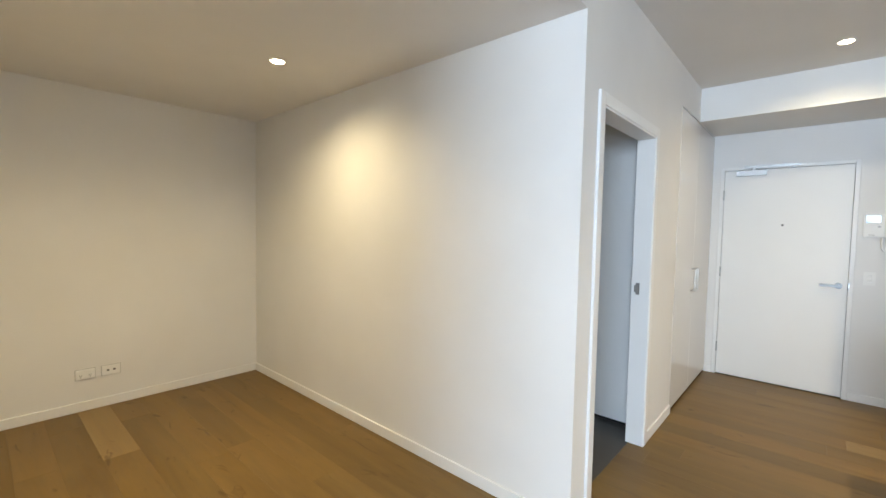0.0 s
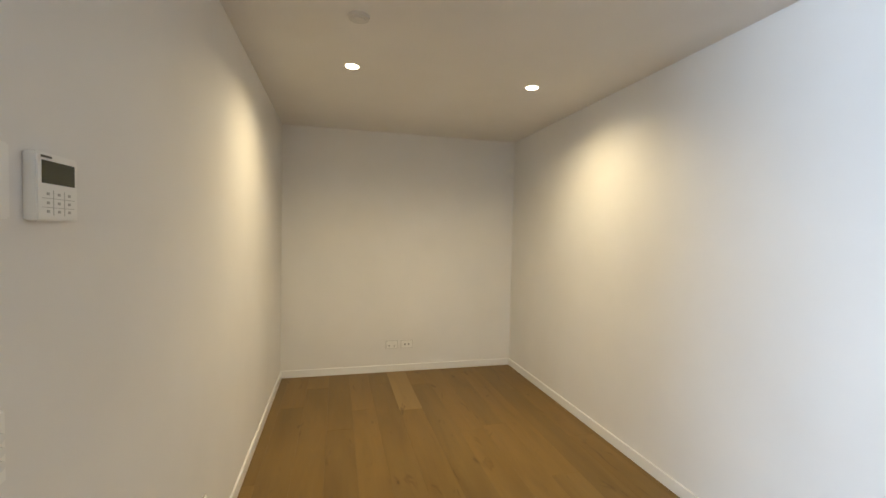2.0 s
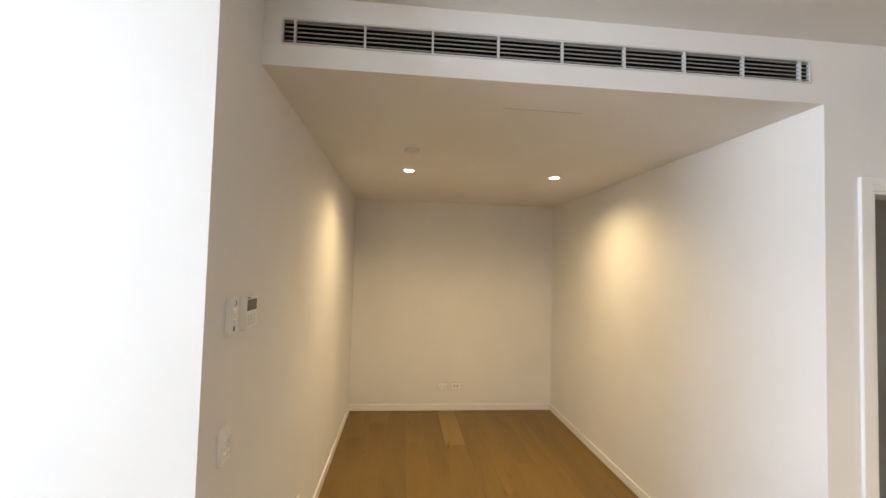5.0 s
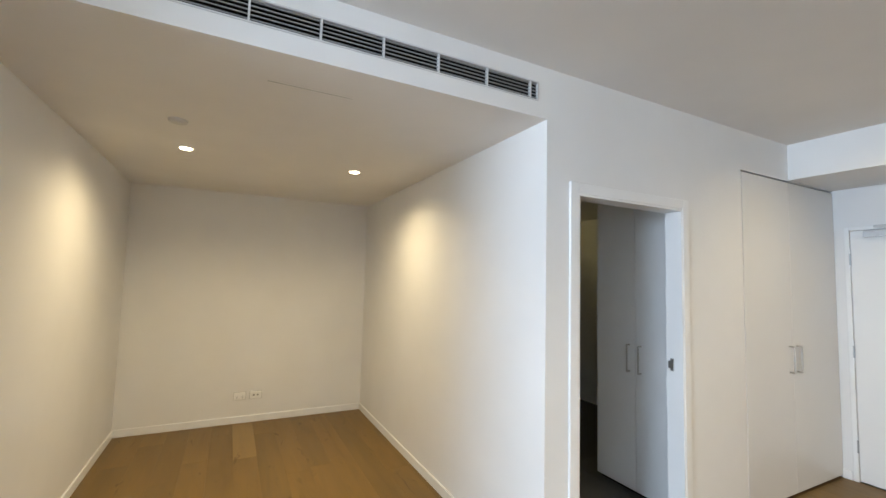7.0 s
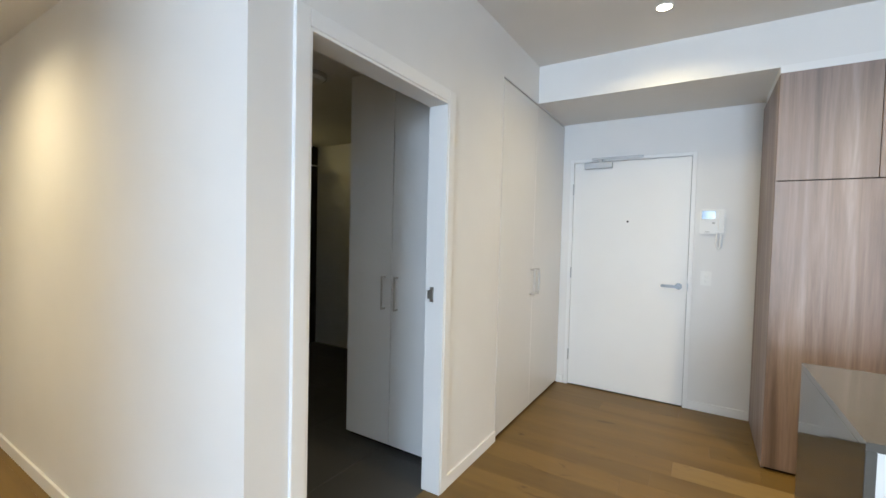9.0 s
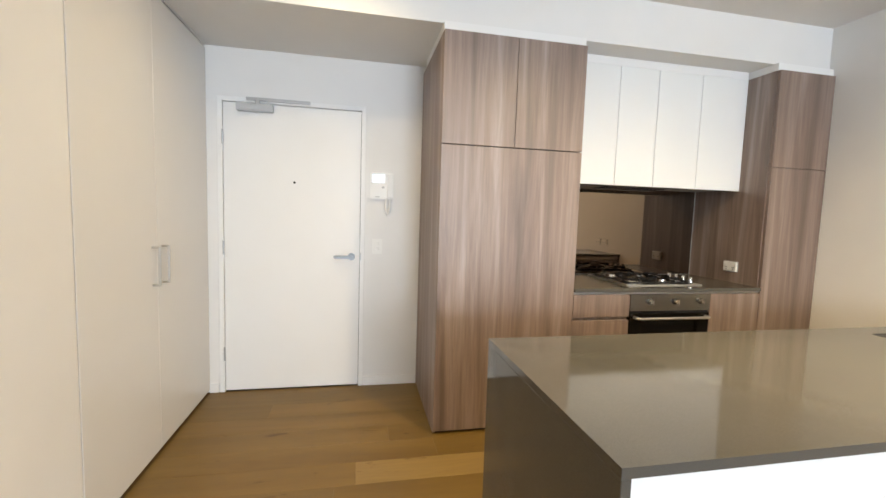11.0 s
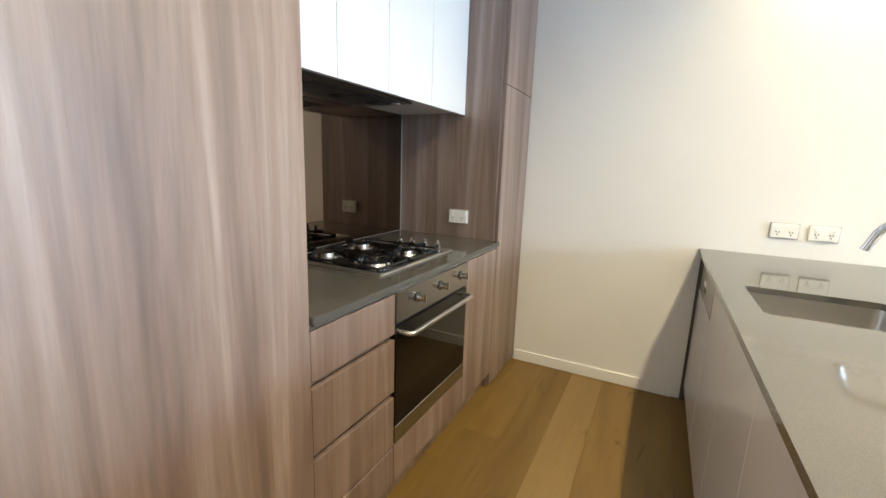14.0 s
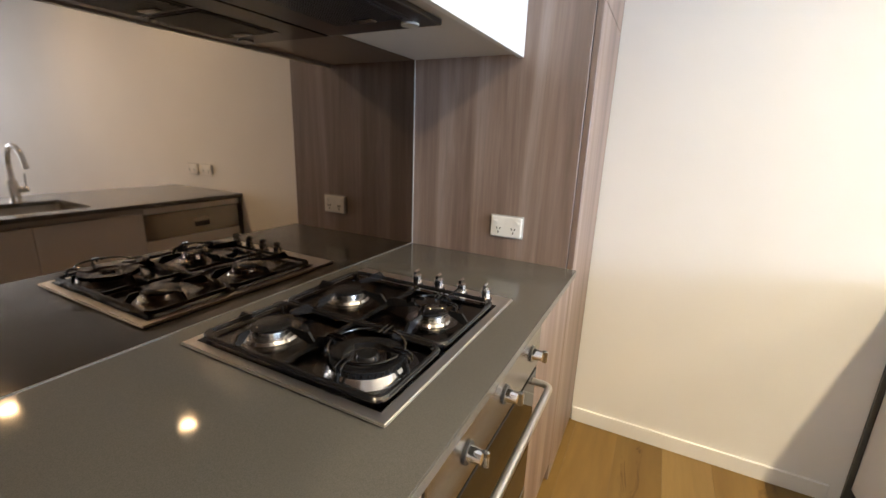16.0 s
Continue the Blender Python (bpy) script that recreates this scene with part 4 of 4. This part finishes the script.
def sink():
    d = thing("kitchen_sink", ((SX0 + SX1) / 2, (SY0 + SY1) / 2, IZ), "undermount stainless steel sink bowl", "sink")
    o = d.location
    bm = bmesh.new()
    def ring(e, z, r):
        vs = []
        for cx, cy, a0 in ((SX1 - r + e, SY1 - r + e, 0), (SX0 + r - e, SY1 - r + e, 90), (SX0 + r - e, SY0 + r - e, 180), (SX1 - r + e, SY0 + r - e, 270)):
            for k in range(6):
                a = radians(a0 + 18 * k)
                vs.append(bm.verts.new((cx + r * math.cos(a), cy + r * math.sin(a), z)))
        return vs
    zt = IZ - 0.0225
    loops = [ring(0.02, zt, 0.035), ring(0.004, zt, 0.03), ring(0.002, zt - 0.02, 0.03), ring(-0.004, zt - 0.16, 0.03), ring(-0.018, zt - 0.185, 0.03), ring(-0.08, zt - 0.19, 0.02)]
    for a, b in zip(loops, loops[1:]):
        for k in range(len(a)):
            bm.faces.new((a[k], a[(k + 1) % len(a)], b[(k + 1) % len(a)], b[k]))
    bm.faces.new(loops[-1])
    bmesh.ops.recalc_face_normals(bm, faces=bm.faces)
    for f in bm.faces:
        f.normal_flip()
    bowl = finish(bm, "bowl", STEEL_D, o, d, True)
    bm = bmesh.new()
    add_ring(bm, ((SX0 + SX1) / 2, (SY0 + SY1) / 2), 0.025, 0.042, zt - 0.1895, zt - 0.186)
    finish(bm, "waste", CHROME, o, d)


sink()


def tap():
    x, y = 3.345, 3.315
    d = thing("kitchen_tap", (x, y, IZ), "chrome gooseneck kitchen mixer tap with side lever", "tap")
    o = d.location
    bm = bmesh.new()
    add_rod(bm, (x, y, IZ), (x, y, IZ + 0.006), 0.027, sides=28)
    add_rod(bm, (x, y, IZ + 0.006), (x, y, IZ + 0.115), 0.022, 0.021, 28)
    finish(bm, "body", CHROME, o, d, True)
    bm = bmesh.new()
    r = 0.100
    pts = [(x, y, IZ + 0.11), (x, y, IZ + 0.16), (x, y, IZ + 0.20)]
    for k in range(1, 15):
        a = math.pi * 0.92 * k / 14
        pts.append((x, y + r - r * math.cos(a), IZ + 0.20 + r * math.sin(a)))
    end = Vector(pts[-1])
    way = (end - Vector(pts[-2])).normalized()
    pts.append(tuple(end + way * 0.025))
    add_tube(bm, pts, 0.0125, 16)
    add_rod(bm, end + way * 0.024, end + way * 0.036, 0.0135, sides=20)
    finish(bm, "spout", CHROME, o, d, True)
    bm = bmesh.new()
    add_rod(bm, (x + 0.015, y, IZ + 0.062), (x + 0.058, y, IZ + 0.062), 0.017, 0.016, 24)
    add_rod(bm, (x + 0.05, y, IZ + 0.07), (x + 0.056, y, IZ + 0.15), 0.006, 0.005, 14)
    finish(bm, "lever", CHROME, o, d, True)


tap()


# ---- bathroom ----
def bathroom_cupboard():
    c = thing("bathroom_cupboard", (-0.5, 3.77, 0), "tall built-in white laundry cupboard with two doors", "cupboard")
    o = c.location
    x0, x1, zt = -0.897, -0.104, 2.448
    boxes("body", [((x0, 3.792, 0.03), (x1, 4.19, zt))], JOINERY, c, o)
    boxes("plinth", [((x0 + 0.02, 3.80, 0.0), (x1, 3.82, 0.03))], BLACK, c, o)
    mid = -0.522
    for a, b, hx in ((x0, mid - 0.002, mid - 0.052), (mid + 0.002, x1, mid + 0.05)):
        d = boxes("door", [((a, 3.770, 0.028), (b, 3.790, zt - 0.004))], DOOR_W, c, o, 0.0015)
        bow_handle_at(d, c, (hx, 3.770, 1.015), (0, -1, 0), 0.215)


bathroom_cupboard()


def ceiling_light():
    d = thing("bathroom_ceiling_light", (-1.12, 3.61, 2.45), "round flush ceiling light, switched off", "ceiling light")
    bm = bmesh.new()
    add_rod(bm, (-1.12, 3.61, 2.425), (-1.12, 3.61, 2.45), 0.105, 0.11, 40)
    finish(bm, "base", PLASTIC_G, d.location, d)
    bm = bmesh.new()
    add_rod(bm, (-1.12, 3.61, 2.408), (-1.12, 3.61, 2.425), 0.075, 0.095, 40)
    finish(bm, "diffuser", PLASTIC, d.location, d)


ceiling_light()


def shower():
    xw = -2.98
    d = thing("shower_set", (xw, 4.95, 1.0), "chrome rain shower head with hand shower and hose", "shower")
    o = d.location
    bm = bmesh.new()
    add_tube(bm, [(xw, 5.08, 2.28), (xw + 0.05, 5.08, 2.285), (xw + 0.12, 5.08, 2.27), (xw + 0.14, 5.08, 2.24), (xw + 0.14, 5.08, 2.19)], 0.012)
    add_rod(bm, (xw + 0.14, 5.08, 2.16), (xw + 0.14, 5.08, 2.175), 0.115, 0.11, 36)
    finish(bm, "rain_head", CHROME, o, d)
    bm = bmesh.new()
    add_rod(bm, (xw + 0.05, 4.80, 0.95), (xw + 0.05, 4.80, 1.75), 0.010)
    for z in (0.97, 1.73):
        add_rod(bm, (xw, 4.80, z), (xw + 0.05, 4.80, z), 0.009)
    finish(bm, "rail", CHROME, o, d)
    bm = bmesh.new()
    add_tube(bm, [(xw + 0.06, 4.80, 1.68), (xw + 0.12, 4.90, 1.74), (xw + 0.15, 5.00, 1.80)], 0.011)
    add_rod(bm, (xw + 0.15, 4.99, 1.80), (xw + 0.17, 5.035, 1.79), 0.03, 0.04, 24)
    finish(bm, "hand_shower", CHROME, o, d)
    bm = bmesh.new()
    pts = []
    for k in range(25):
        s = k / 24
        pts.append((xw + 0.07, 4.80 + 0.21 * math.sin(math.pi * s) ** 1.2 * (0.5 + s), 1.66 - 1.1 * math.sin(math.pi * 0.62 * s) + 0.0 * s))
    add_tube(bm, pts, 0.008, 10)
    finish(bm, "hose", CHROME, o, d, True)
    bm = bmesh.new()
    add_rod(bm, (xw, 4.80, 0.90), (xw + 0.06, 4.80, 0.90), 0.035, 0.03, 24)
    add_box(bm, (xw + 0.05, 4.74, 0.89), (xw + 0.065, 4.84, 0.91), 0.003)
    finish(bm, "mixer", CHROME, o, d)


shower()


def shower_screen():
    d = thing("shower_screen", (-2.5, 4.17, 0), "fixed clear glass shower screen with metal edge", "shower screen")
    p = boxes("pane", [((-2.975, 4.165, 0.006), (-2.06, 4.175, 2.25))], GLASS, d, d.location)
    p.visible_shadow = False
    boxes("edge", [((-2.06, 4.158, 0.0), (-2.035, 4.182, 2.25)), ((-2.975, 4.160, -0.001), (-2.06, 4.18, 0.006))], ALU, d, d.location, 0.002)


shower_screen()


def lit_shelf(z, h, depth=0.07):
    d = thing("shower_shelf", (-2.98, 4.5, z), "recessed shower shelf with a yellow glowing strip", "shelf", "lit shower shelves")
    boxes("ledge", [((-2.979, 4.2, z - 0.02), (-2.98 + depth, 4.76, z))], BLACKTILE, d, d.location, 0.002)
    boxes("strip", [((-2.979, 4.21, z + 0.004), (-2.972, 4.75, z + h))], LED, d, d.location)


lit_shelf(1.13, 0.05), lit_shelf(2.26, 0.13)
strip_light = new("shelf_light", bpy.data.lights.new("shelf_light", "AREA"))
strip_light.data.shape, strip_light.data.size, strip_light.data.size_y = "RECTANGLE", 0.54, 0.10
strip_light.data.energy, strip_light.data.color = 1.8, (1.0, 0.80, 0.34)
strip_light.matrix_world = look((-2.965, 4.48, 2.33), (-1.0, 4.48, 2.0))

# ---- tiles and boards ----
bath = bpy.data.objects["floor_bathroom"]
tw, tl = 0.598, 0.598
me_tile = None
for i in range(5):
    for k in range(5):
        x, y = -2.98 + 0.6 * i, 2.53 + 0.6 * k
        w, h = min(tw, -0.087 - x), min(tl, 5.313 - y)
        if w < 0.05 or h < 0.05:
            continue
        full = w == tw and h == tl
        if full and me_tile:
            t = new("tile", me_tile)
        else:
            bm = bmesh.new()
            add_box(bm, (0, 0, -0.009), (w, h, -0.002), 0.001)
            t = finish(bm, "tile", TILE)
            if full:
                me_tile = t.data
        t.location = (x, y, 0)
        t.parent = bath

floor_ob = bpy.data.objects["floor"]
rng = random.Random(7)
BW, BL, GAP = 0.19, 1.9, 0.0003
meshes = {}


def board(x0, x1, y0, y1, mat):
    key = (round(x1 - x0, 3), round(y1 - y0, 3), mat.name)
    if key not in meshes:
        bm = bmesh.new()
        add_box(bm, (GAP / 2, GAP / 2, -0.011), (x1 - x0 - GAP / 2, y1 - y0 - GAP / 2, 0), 0.0006)
        b = finish(bm, "board", mat)
        meshes[key] = b.data
    else:
        b = new("board", meshes[key])
    b.location = (x0, y0, 0)
    b.parent = floor_ob


for k in range(-38, 26):
    y0, y1 = 1.055 + k * BW, 1.055 + (k + 1) * BW
    y0, y1 = max(y0, Y_WIN), min(y1, Y_ENTRY + 0.005)
    xa, xb = 0.0, X_EAST
    if y1 <= Y_S + 0.02:
        xa = X_RET
    elif y0 >= Y_S - 0.19 and y1 <= Y_N + 0.2:
        xa = X_END
    elif y0 >= BD0 - 0.19 and y1 <= BD1 + 0.19:
        xa = -0.085
    x = xa - (0.0 if k == 0 else rng.uniform(0.1, BL - 0.1))
    first = True
    while x < xb:
        length = BL
        if k == 0 and first:
            length = 0.97
        xl, xr = max(x, xa), min(x + length, xb)
        if xr - xl > 0.01:
            pale = (k == 0 and first) or rng.random() < 0.05
            if y1 - y0 > 0.01:
                board(xl, xr, y0, y1, OAK_PALE if pale else OAK)
        x += length
        first = False
